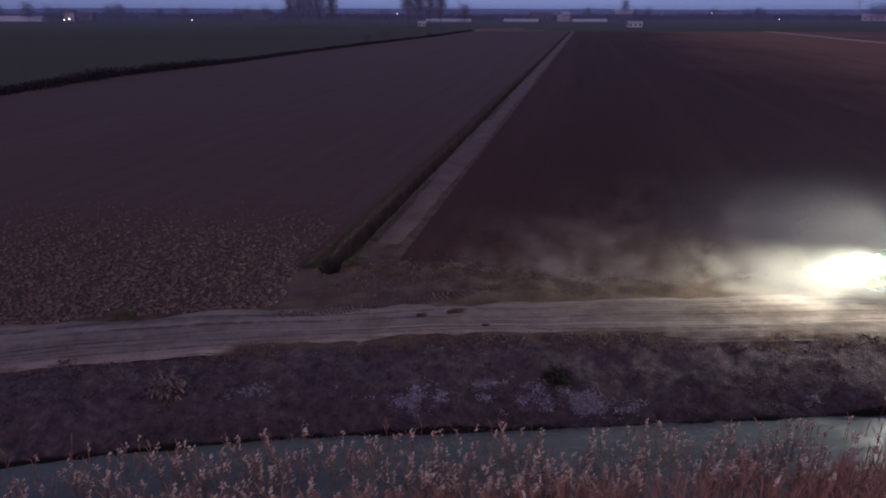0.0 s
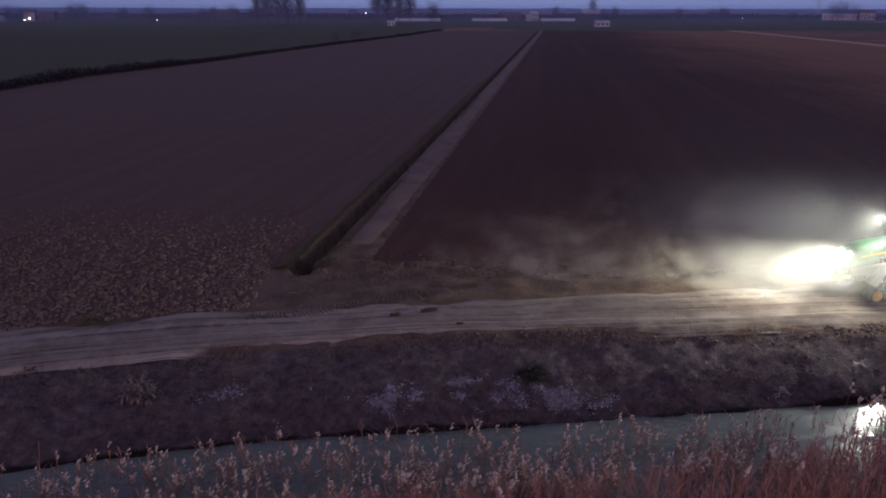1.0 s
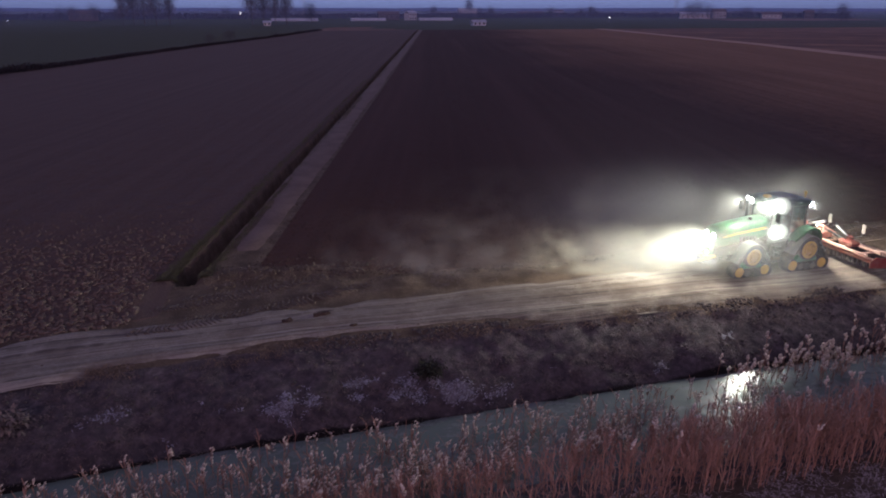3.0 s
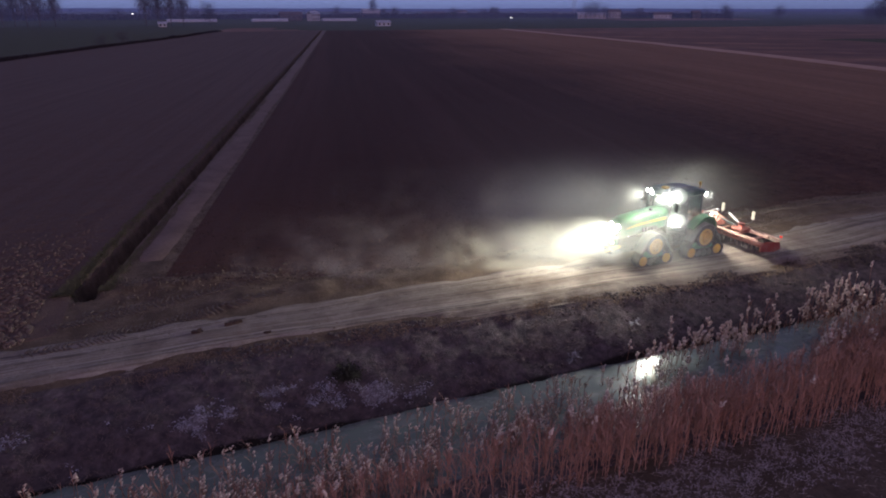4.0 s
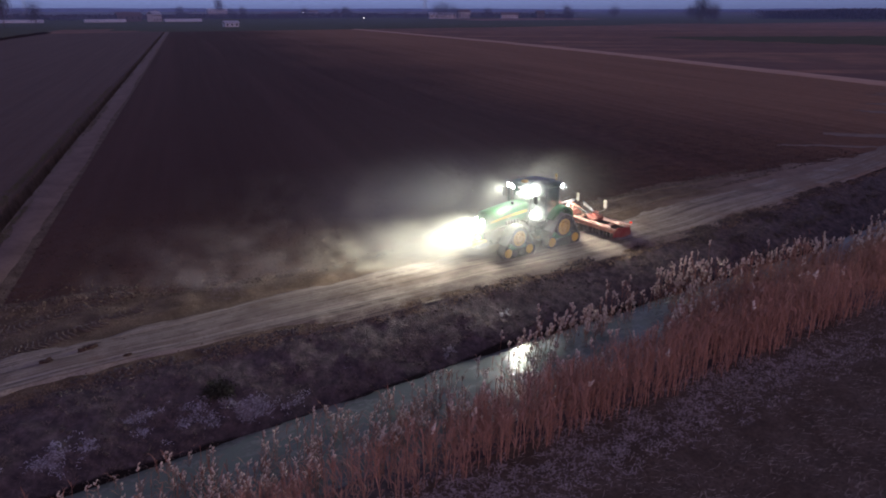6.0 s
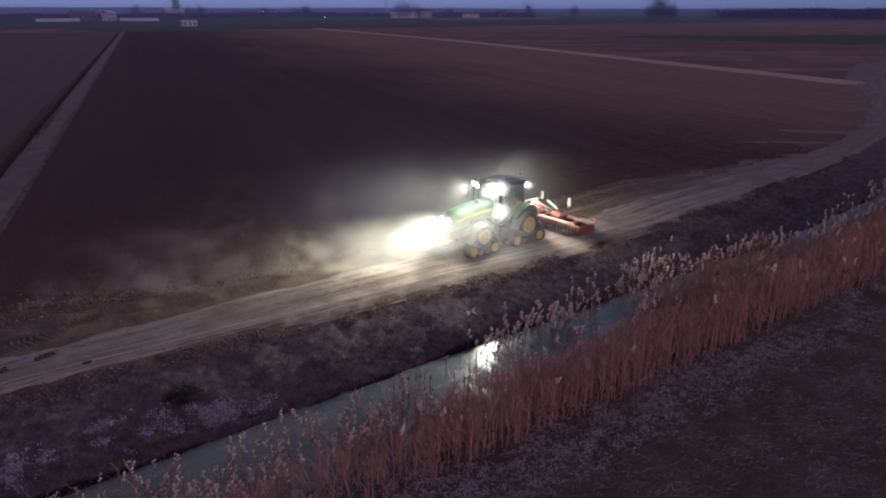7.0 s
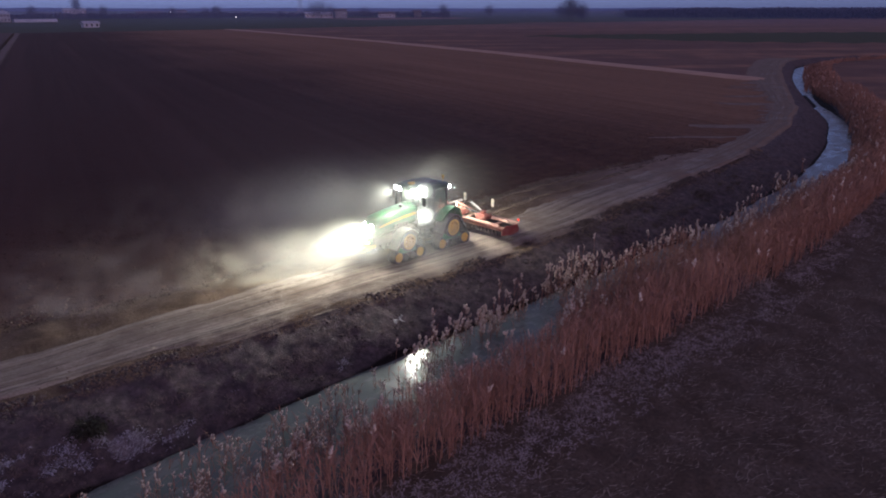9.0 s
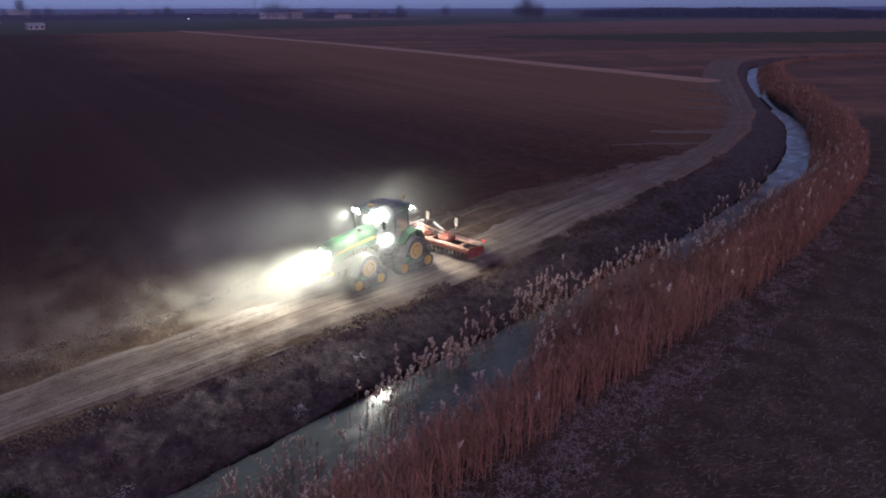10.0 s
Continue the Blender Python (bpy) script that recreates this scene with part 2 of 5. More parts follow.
def water_material():
    m, nt, p = material("canal_water", 0.17, 0, 0.5)
    n1, n2 = noise_tex(nt, 2.2, 2, 0.5, (1, 1.6, 1)), noise_tex(nt, 0.12, 2)
    p.inputs["IOR"].default_value = 1.33
    clear = mix(nt, n2.outputs[0], (0.096, 0.113, 0.092), (0.132, 0.153, 0.123))
    # pale matte patches dull the surface, most of them on the reach before the bend
    weed, place, reach_x = noise_tex(nt, 1.3, 5, 0.7, (0.6, 1, 1)), nt.nodes.new("ShaderNodeTexCoord"), nt.nodes.new("ShaderNodeSeparateXYZ")
    nt.links.new(place.outputs["Object"], reach_x.inputs[0])
    far = node(nt, "ShaderNodeMapRange")
    far.inputs[1].default_value, far.inputs[2].default_value, far.inputs[3].default_value, far.inputs[4].default_value = 20, 50, -0.10, 0.20
    nt.links.new(reach_x.outputs["X"], far.inputs[0])
    both = node(nt, "ShaderNodeMath")
    both.operation = "ADD"
    open_reach, reach = node(nt, "ShaderNodeMapRange"), node(nt, "ShaderNodeMath")
    open_reach.inputs[1].default_value, open_reach.inputs[2].default_value, open_reach.inputs[3].default_value, open_reach.inputs[4].default_value = 46, 62, 0.0, 0.20
    nt.links.new(reach_x.outputs["X"], open_reach.inputs[0])
    reach.operation = "SUBTRACT"
    nt.links.new(far.outputs[0], reach.inputs[0])
    nt.links.new(open_reach.outputs[0], reach.inputs[1])
    nt.links.new(weed.outputs[0], both.inputs[0])
    nt.links.new(reach.outputs[0], both.inputs[1])
    cover = ramp(nt, both.outputs[0], 0.36, 0.72, (0, 0, 0), (0.8, 0.8, 0.8))
    nt.links.new(mix(nt, cover, clear, (0.19, 0.16, 0.17)), p.inputs["Base Color"])
    nt.links.new(mix(nt, cover, (0.17,) * 3, (0.7,) * 3), p.inputs["Roughness"])
    nt.links.new(mix(nt, cover, (0.5,) * 3, (0.08,) * 3), p.inputs["Specular IOR Level"])
    relief(nt, p, n1.outputs[0], 0.24, 0.04)
    return m


EARTH, WATER = ground_material(), water_material()

# ---- the ground, one sheet to the horizon ----
def steps(stretches):
    """Rows of places whose spacing grows; stretches: (from, to, first step, last step)."""
    out = []
    for a, b, s0, s1 in stretches:
        n = max(2, int(round((b - a) * 2 / (s0 + s1))))
        k = np.linspace(0, 1, n, endpoint=False)
        w = np.cumsum(np.r_[0, s0 + (s1 - s0) * (np.arange(n) + 0.5) / n])
        out.append(a + (b - a) * w[:-1] / w[-1])
    out.append([stretches[-1][1]])
    return np.concatenate(out)


US = steps([(-4200, -400, 500, 60), (-400, -80, 60, 4), (-80, -22, 4, 0.18), (-22, 34, 0.16, 0.16), (34, 64, 0.18, 0.35), (64, 180, 0.4, 1.2),
            (180, 400, 1.5, 25), (400, 4200, 40, 500)])
VS = steps([(-600, -60, 160, 14), (-60, 4, 12, 0.3), (4, 40, 0.16, 0.16), (40, 85, 0.18, 0.7), (85, 420, 0.8, 6), (420, 4500, 10, 500)])
gu, gy = np.meshgrid(US, VS, indexing="ij")
gx = gu + 0.2 * np.maximum(gy - 31, 0)
gz = ground_z(gx, gy)
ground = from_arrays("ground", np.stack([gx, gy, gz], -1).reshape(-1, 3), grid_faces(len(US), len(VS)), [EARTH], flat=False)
tagged(ground, "dark winter farmland with ploughed fields, canal banks and stubble", "ground", kind="structure")



def pale_patch(x, d):
    """Where the withered weeds stand, low on the bank."""
    low = smooth(1.5, 2.3, d) * (1 - smooth(-0.75, -0.35, d - bank_width(x)))
    patch = ripple(0.83 * x + 0.9 * d, 1.3 * d - 0.45 * x, 1.9, 95, 2) + 0.95 * ripple(x, 1.2 * d, 0.5, 96, 3)
    return low * (0.06 + 0.46 * smooth(0.0, 0.9, patch)) * smooth(-9, -5, x) * (1 - smooth(12.5, 18, x))


def tongues(x, y):
    """How far the worn earth of the road reaches into the field, in long thin tongues."""
    across, along = 0.65 * x + 0.76 * y, -0.76 * x + 0.65 * y
    k = smooth(0.05, 0.5, ripple(across, 0.14 * along, 2.3, 53, 3))
    return (7.5 * k + 2.2 * ripple(across, 0.5 * along, 1.1, 58, 2) - 1.0) * smooth(46, 60, x) * (1 - smooth(98, 122, x))


gd = lip_y(gx) - gy
gd = gd + smooth(-1.2, -0.2, gd) * (1 - smooth(0.8, 1.8, gd)) * lip_bites(gx, gy)
hd = headland(gx) + 0.5 * ripple(gx, gy, 2.2, 51, 2) + tongues(gx, gy)
beyond = smooth(-0.5, 0.5, -gd - hd)
right_of_hedge = smooth(-1, 1, gx - hedge_x(gy))
zones = {
    "left_field": beyond * smooth(-5.62, -5.8, gu) * right_of_hedge * (gy < 408),
    "tilled": beyond * smooth(-2.8, -2.4, gu) * (1 - smooth(-1.2, -0.2, gx - track_x(gy))) * (gy < 408),
    "dry": beyond * (gu > -2) * (1 - smooth(-1.2, -0.2, gx - track_x(gy))) * (gy < 408) * 0.78 * smooth(18, 95, gx + 0.18 * (60 - gy) + 14 * ripple(gx, gy * 0.6, 18.0, 55, 3)),
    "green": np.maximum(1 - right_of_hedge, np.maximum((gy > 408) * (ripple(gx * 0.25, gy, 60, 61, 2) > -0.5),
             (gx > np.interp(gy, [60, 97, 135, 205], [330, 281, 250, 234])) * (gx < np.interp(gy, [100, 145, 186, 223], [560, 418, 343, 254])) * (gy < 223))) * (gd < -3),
    "bank": smooth(-0.1, 0.4, gd) * (1 - smooth(9.6, 10.3, gd)),
    "pale": pale_patch(gx, gd) + 0.20 * smooth(10.2, 10.9, gd) * (1 - smooth(11.4, 12.8, gd + 0.9 * ripple(gx, gy, 1.8, 62, 3))) * (0.7 + 0.5 * ripple(gx, gy, 0.8, 63, 3)),
    # undercut bank's shade painted as a dark wet band along the waterline
    "undercut_shade": smooth(0.45, 0.1, bank_width(gx) - gd) * (gd < 6),
    "stubble": smooth(9.6, 10.3, gd) * (1 - smooth(70, 115, gx + 8 * ripple(gx, gy, 9.0, 57, 2))),
    "worn": smooth(-0.6, -0.1, -gd) * (1 - beyond) * (gx < 175) * smooth(20, 56, gx + 9 * ripple(gx * 0.3, gy, 1.6, 59, 3)),
    "verge": np.maximum(smooth(-0.6, -0.1, -gd) * (1 - beyond) * (gx < 175), 0.8 * (gu > -5.72) * (gu < -2.3) * (gy < 408) * (gd < -3)),
}
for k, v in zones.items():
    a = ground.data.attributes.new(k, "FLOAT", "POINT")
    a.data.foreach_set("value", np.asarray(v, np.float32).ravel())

# ---- the canal's water ----
wx = np.arange(-90, 330, 0.8)
rows_w = np.linspace(-0.6, 4.4, 9)
qx, qo = np.meshgrid(wx, rows_w, indexing="ij")
water = from_arrays("water", np.stack([qx, lip_y(qx) - bank_width(qx) - qo, np.full_like(qx, WATER_Z)], -1).reshape(-1, 3),
                    grid_faces(len(wx), len(rows_w)), [WATER], flat=False)
tagged(water, "still dark greenish canal water reflecting the dusk", "water", kind="structure")

# ---- the dirt road along the bank ----
def road_material():
    m, nt, p = material("road_dirt", 0.95, 0, 0.12)
    run = nt.nodes.new("ShaderNodeAttribute")
    run.attribute_name = "run"

    def along(scale_x, scale_y):
        mp, n = nt.nodes.new("ShaderNodeMapping"), node(nt, "ShaderNodeTexNoise", Scale=1.0, Detail=4.0, Roughness=0.6)
        mp.inputs["Scale"].default_value = (scale_x, scale_y, 1)
        nt.links.new(run.outputs["Vector"], mp.inputs["Vector"])
        nt.links.new(mp.outputs[0], n.inputs["Vector"])
        return n

    streak, long, grain, patch = along(0.075, 2.6), along(0.03, 1.3), noise_tex(nt, 11, 5, 0.7), noise_tex(nt, 0.5, 4)
    col = ramp(nt, grain.outputs[0], 0.3, 0.7, (0.19, 0.155, 0.125), (0.33, 0.28, 0.235))
    broken = noise_tex(nt, 1.7, 4, 0.65)
    worn = mix(nt, 1.0, ramp(nt, streak.outputs[0], 0.42, 0.62, (0, 0, 0), (1, 1, 1)), ramp(nt, broken.outputs[0], 0.38, 0.6, (0.4,) * 3, (1,) * 3), "MULTIPLY")
    fine_streak = along(0.35, 14.0)
    col = mix(nt, ramp(nt, fine_streak.outputs[0], 0.48, 0.62, (0, 0, 0), (0.3, 0.3, 0.3)), col, (0.14, 0.108, 0.085))
    col = mix(nt, worn, col, (0.125, 0.095, 0.075))
    col = mix(nt, ramp(nt, long.outputs[0], 0.5, 0.66, (0, 0, 0), (0.6, 0.6, 0.6)), col, (0.36, 0.31, 0.265))
    col = mix(nt, ramp(nt, patch.outputs[0], 0.5, 0.68, (0, 0, 0), (0.7, 0.7, 0.7)), col, (0.135, 0.10, 0.078))
    rut_line = along(0.045, 6.5)
    ruts = mix(nt, 1.0, ramp(nt, rut_line.outputs[0], 0.53, 0.62, (0, 0, 0), (0.9,) * 3), ramp(nt, broken.outputs[0], 0.38, 0.52, (0.2,) * 3, (1,) * 3), "MULTIPLY")
    col = mix(nt, ruts, col, (0.085, 0.066, 0.055))
    # clods and crumbs of the field's soil trodden in, more of them towards the bend
    spread, where, far = noise_tex(nt, 0.32, 5, 0.68), nt.nodes.new("ShaderNodeSeparateXYZ"), node(nt, "ShaderNodeMapRange")
    far.inputs[1].default_value, far.inputs[2].default_value, far.inputs[3].default_value, far.inputs[4].default_value = 25, 65, -0.08, 0.13
    nt.links.new(run.outputs["Vector"], where.inputs[0])
    shift = node(nt, "ShaderNodeMath")
    shift.inputs[1].default_value = 60
    shift.operation = "SUBTRACT"
    nt.links.new(where.outputs["X"], shift.inputs[0])
    nt.links.new(shift.outputs[0], far.inputs[0])
    soiled = node(nt, "ShaderNodeMath")
    soiled.operation = "ADD"
    nt.links.new(spread.outputs[0], soiled.inputs[0])
    nt.links.new(far.outputs[0], soiled.inputs[1])
    col = mix(nt, ramp(nt, soiled.outputs[0], 0.5, 0.64, (0, 0, 0), (0.8, 0.8, 0.8)), col, (0.18, 0.128, 0.095))
    nt.links.new(col, p.inputs["Base Color"])
    relief(nt, p, mix(nt, 0.5, grain.outputs[0], streak.outputs[0]), 0.9, 0.1)
    return m


ROAD = road_material()
rx = np.r_[np.arange(-60, 45, 0.2), np.arange(45, 178, 0.5)]
ro = np.linspace(-0.25, 4.3, 29)
px, po = np.meshgrid(rx, ro, indexing="ij")
wide = np.interp(px, [-60, -9, -5, 3, 8, 14, 34, 40, 47, 85, 100, 115], [1, 1, 0.76, 0.78, 0.95, 1, 1, 0.95, 0.74, 0.70, 0.9, 1.15])
py = lip_y(px) + po * wide + 0.25 * ripple(px, px * 0, 5.0, 71, 2)
rut = np.exp(-(((po - 1.25) / 0.3) ** 2)) + np.exp(-(((po - 3.0) / 0.3) ** 2))
ragged = po + 0.5 * ripple(px, po * 1.5, 1.4, 79, 3) + 0.35 * ripple(px, po * 0.4, 5.5, 80, 2)
edge = 1 - smooth(-0.2, 0.5, ragged) * (1 - smooth(3.3, 4.2, ragged))
pz = 0.075 + 0.03 * ripple(px, py, 2.5, 73, 2) + 0.018 * ripple(px, py, 0.5, 75, 3) - 0.05 * rut * (0.7 + 0.5 * ripple(px, py * 0, 6.0, 77, 2)) - 0.16 * edge
road = from_arrays("road", np.stack([px, py, pz], -1).reshape(-1, 3), grid_faces(len(rx), len(ro)), [ROAD], flat=False)
run = road.data.attributes.new("run", "FLOAT_VECTOR", "POINT")
arc = np.cumsum(np.r_[0, np.hypot(np.diff(rx), np.diff(lip_y(rx)))])
run.data.foreach_set("vector", np.stack([np.repeat(arc[:, None], len(ro), 1), po, 0 * po], -1).astype(np.float32).ravel())
tagged(road, "pale dry dirt road with shallow wheel ruts on the canal bank", "road", kind="structure")

# ---- shaping helpers for built things ----
def part(name, bm, mat, parent, label="", shade=False):
    me = bpy.data.meshes.new(name)
    bmesh.ops.recalc_face_normals(bm, faces=bm.faces)
    if shade:
        for f in bm.faces:
            f.smooth = True
    bm.to_mesh(me)
    bm.free()
    me.materials.append(mat)
    ob = new(name, me)
    ob.parent = parent
    if label:
        ob["label"] = label
    return ob


def thing(name, m, label, category, group="", kind=""):
    ob = new(name)
    ob.empty_display_size = 0.3
    ob.matrix_world = m
    return tagged(ob, label, category, group, kind)


def box(bm, at, size, turn=(0, 0, 0), bevel=0.02):
    made = bmesh.ops.create_cube(bm, size=1, matrix=pose(*at, *turn) @ Matrix.Diagonal((*size, 1)))["verts"]
    if bevel:
        edges = list({e for v in made for e in v.link_edges})
        bmesh.ops.bevel(bm, geom=edges, offset=min(bevel, 0.4 * min(size)), segments=1, affect="EDGES", clamp_overlap=True)
    return bm


def rod(bm, a, b, r0, r1=None, n=10):
    a, b = Vector(a), Vector(b)
    q = (b - a).to_track_quat("Z", "Y").to_matrix().to_4x4()
    bmesh.ops.create_cone(bm, cap_ends=True, segments=n, radius1=r0, radius2=r0 if r1 is None else r1, depth=(b - a).length,
                          matrix=Matrix.Translation((a + b) / 2) @ q)
    return bm


def pipe(bm, points, r, n=8):
    for a, b in zip(points, points[1:]):
        rod(bm, a, b, r, n=n)
    return bm


def loft(bm, rings):
    """Skins rings of equal count and closes both ends."""
    vs = [[bm.verts.new(p) for p in ring] for ring in rings]
    k = len(vs[0])
    for a, b in zip(vs, vs[1:]):
        for i in range(k):
            bm.faces.new((a[i], a[(i + 1) % k], b[(i + 1) % k], b[i]))
    bm.faces.new(vs[0])
    bm.faces.new(list(reversed(vs[-1])))
    return bm


def slab(bm, outline, y0, y1):
    """A plate with the outline, of (x, z), from y0 to y1."""
    return loft(bm, [[(x, y0, z) for x, z in outline], [(x, y1, z) for x, z in outline]])


def squircle(x, yc, zc, hw, hh, n=20, p=3.2):
    ring = []
    for i in range(n):
        a = 2 * math.pi * i / n
        c, s = math.cos(a), math.sin(a)
        ring.append((x, yc + hw * math.copysign(abs(c) ** (2 / p), c), zc + hh * math.copysign(abs(s) ** (2 / p), s)))
    return ring


def disc_ring(bm, c, r_out, r_in, y0, y1, n=28):
    """A flat ring about the y axis."""
    loops = []
    for r, y in ((r_out, y0), (r_out, y1), (r_in, y1), (r_in, y0)):
        loops.append([bm.verts.new((c[0] + r * math.cos(2 * math.pi * i / n), y, c[1] + r * math.sin(2 * math.pi * i / n))) for i in range(n)])
    for a, b in zip(loops, loops[1:] + loops[:1]):
        for i in range(n):
            bm.faces.new((a[i], a[(i + 1) % n], b[(i + 1) % n], b[i]))
    return bm


# ---- paint, rubber, glass, lamps ----
def dusty_paint(name, colour, dust=(0.22, 0.18, 0.14), amount=0.35, rough=0.35, metal=0.0):
    m, nt, p = material(name, rough, metal, 0.5)
    n, f = noise_tex(nt, 2.2, 5), noise_tex(nt, 30, 3)
    fac = ramp(nt, n.outputs[0], 0.42, 0.75, (0, 0, 0), (amount, amount, amount))
    nt.links.new(mix(nt, fac, colour, dust), p.inputs["Base Color"])
    nt.links.new(ramp(nt, n.outputs[0], 0.4, 0.7, (rough,) * 3, (min(1, rough + 0.35),) * 3), p.inputs["Roughness"])
    relief(nt, p, f.outputs[0], 0.08, 0.01)
    return m


GREEN = dusty_paint("green_paint", (0.012, 0.115, 0.036), amount=0.4, rough=0.4)
YELLOW = dusty_paint("yellow_paint", (0.56, 0.33, 0.022), amount=0.5, rough=0.5)
BLACK = dusty_paint("black_plastic", (0.02, 0.02, 0.022), amount=0.2, rough=0.5)
RUBBER = dusty_paint("track_rubber", (0.025, 0.023, 0.022), amount=0.6, rough=0.8)
STEEL = dusty_paint("worn_steel", (0.30, 0.29, 0.28), amount=0.4, rough=0.4, metal=0.7)
DARK_STEEL = dusty_paint("earthy_steel", (0.07, 0.06, 0.055), dust=(0.10, 0.075, 0.06), amount=0.8, rough=0.7, metal=0.3)
FENDER = dusty_paint("dusty_fender", (0.16, 0.16, 0.155), dust=(0.34, 0.31, 0.27), amount=0.7, rough=0.6)
RED = dusty_paint("red_paint", (0.19, 0.032, 0.022), dust=(0.24, 0.15, 0.11), amount=0.95, rough=0.6)
WORN_RED = dusty_paint("worn_red_frame", (0.34, 0.12, 0.085), dust=(0.42, 0.32, 0.25), amount=0.95, rough=0.6)
BARE_RED = dusty_paint("sun_bleached_red", (0.40, 0.22, 0.17), dust=(0.46, 0.38, 0.31), amount=0.9, rough=0.7)
PALE = dusty_paint("white_board", (0.17, 0.15, 0.125), amount=0.3, rough=0.5)
SEATING = dusty_paint("seat_cloth", (0.05, 0.045, 0.03), amount=0.2, rough=0.9)

GLASS, _nt, _p = material("cab_glass", 0.03, 0, 0.5)
_p.inputs["Base Color"].default_value = (0.55, 0.66, 0.66, 1)
_p.inputs["Transmission Weight"].default_value = 1.0
_p.inputs["IOR"].default_value = 1.1


def glowing(name, colour, strength):
    m, nt, p = material(name, 0.2)
    p.inputs["Base Color"].default_value = (*colour, 1)
    p.inputs["Emission Color"].default_value = (*colour, 1)
    p.inputs["Emission Strength"].default_value = strength
    return m


LAMP = glowing("work_lamp_light", (0.96, 1.0, 0.95), 220.0)
WARM = glowing("warm_lamp_light", (1.0, 0.62, 0.26), 45.0)
TAIL = glowing("tail_lamp_light", (1.0, 0.06, 0.03), 0.4)
HOUSE_LIGHT = glowing("window_light", (1.0, 0.92, 0.8), 9.0)


# ---- the tracked tractor: x forward, y to its left, z up, from the ground between its axles ----
TRACTOR = pose(20.75, 27.07, 0.06, 0, 0, 186.0) @ Matrix.Scale(0.94, 4)
tractor = thing("tractor", TRACTOR, "green four-track tractor with yellow wheels and lit work lamps", "tractor")

# hood: front to back, with a nose that slopes
bm = bmesh.new()
loft(bm, [squircle(x, 0, zc, hw, hh) for x, zc, hw, hh in
          ((3.12, 1.66, 0.30, 0.38), (3.06, 1.69, 0.40, 0.48), (2.9, 1.74, 0.47, 0.54), (2.2, 1.84, 0.50, 0.55), (1.3, 1.94, 0.52, 0.54), (0.45, 2.02, 0.55, 0.52), (0.2, 2.03, 0.55, 0.50))])
hood = part("hood", bm, GREEN, tractor, "glossy green sloping hood", True)
for s in (1, -1):
    bm = bmesh.new()
    loft(bm, [[(x, s * w, z - h), (x, s * (w + 0.018), z - h), (x, s * (w + 0.018), z + h), (x, s * w, z + h)] for x, w, z, h in
              ((2.75, 0.475, 1.80, 0.015), (2.0, 0.505, 1.93, 0.035), (1.2, 0.525, 2.02, 0.05), (0.4, 0.548, 2.09, 0.06))])
    part("stripe", bm, YELLOW, hood, "yellow side stripe")
    for i in range(5):
        bm = bmesh.new()
        box(bm, (1.75 - 0.2 * i, s * 0.52, 1.62), (0.12, 0.05, 0.26), (0, 12, 0), 0.01)
        part("vent", bm, BLACK, hood)
bm = bmesh.new()
box(bm, (3.1, 0, 1.55), (0.10, 0.62, 0.62), (0, -6, 0), 0.03)
part("grille", bm, BLACK, hood)
bm = bmesh.new()
rod(bm, (0.62, -0.62, 1.9), (0.62, -0.62, 3.15), 0.085, 0.075, 14)
rod(bm, (0.62, -0.62, 3.15), (0.55, -0.62, 3.32), 0.07, 0.07, 14)
part("exhaust", bm, BLACK, tractor, "black exhaust stack")
bm = bmesh.new()
rod(bm, (1.1, 0.2, 2.4), (1.1, 0.2, 2.6), 0.11, 0.09, 14)
part("air_intake", bm, BLACK, tractor)

# chassis, front weight carrier and hitch
bm = bmesh.new()
box(bm, (1.4, 0, 1.05), (3.3, 0.62, 0.5), bevel=0.05)
box(bm, (-1.2, 0, 1.05), (2.2, 0.8, 0.7), bevel=0.06)
part("chassis", bm, BLACK, tractor)
bm = bmesh.new()
box(bm, (3.3, 0, 0.86), (0.55, 0.9, 0.14))
for s in (1, -1):
    box(bm, (3.62, 0.38 * s, 0.80), (0.6, 0.08, 0.12), (0, 8, 0))
    rod(bm, (3.2, 0.3 * s, 1.2), (3.75, 0.38 * s, 0.84), 0.035)
part("front_hitch", bm, YELLOW, tractor, "yellow front linkage arms")
for i in range(6):
    bm = bmesh.new()
    box(bm, (3.28, -0.34 + 0.136 * i, 1.16), (0.3, 0.11, 0.42), bevel=0.03)
    part("front_weight", bm, GREEN, tractor)
for s in (1, -1):
    bm = bmesh.new()
    box(bm, (-2.55, 0.42 * s, 0.72), (1.0, 0.07, 0.12), (0, -10, 0))
    rod(bm, (-2.0, 0.40 * s, 1.45), (-2.6, 0.42 * s, 0.75), 0.04)
    part("lift_arm", bm, BLACK, tractor)
bm = bmesh.new()
rod(bm, (-1.9, 0, 1.35), (-2.95, 0, 1.35), 0.045)
part("top_link", bm, STEEL, tractor)

# cab
CF, CR, CW, CB, CT = 0.22, -1.72, 0.82, 1.45, 3.12
bm = bmesh.new()
for s in (1, -1):
    pipe(bm, [(CF + 0.12, s * 0.62, CB - 0.1), (CF - 0.02, s * 0.68, CT)], 0.045)
    pipe(bm, [(-0.75, s * CW, CB - 0.35), (-0.72, s * CW, CT)], 0.04)
    pipe(bm, [(CR, s * 0.78, CB + 0.2), (CR + 0.05, s * 0.74, CT)], 0.05)
    pipe(bm, [(CF + 0.1, s * 0.66, CB - 0.15), (-0.75, s * CW, CB - 0.35), (CR, s * 0.78, CB + 0.2)], 0.045)
pipe(bm, [(CF + 0.1, -0.62, CB), (CF + 0.1, 0.62, CB)], 0.05)
part("cab_frame", bm, BLACK, tractor)
bm = bmesh.new()
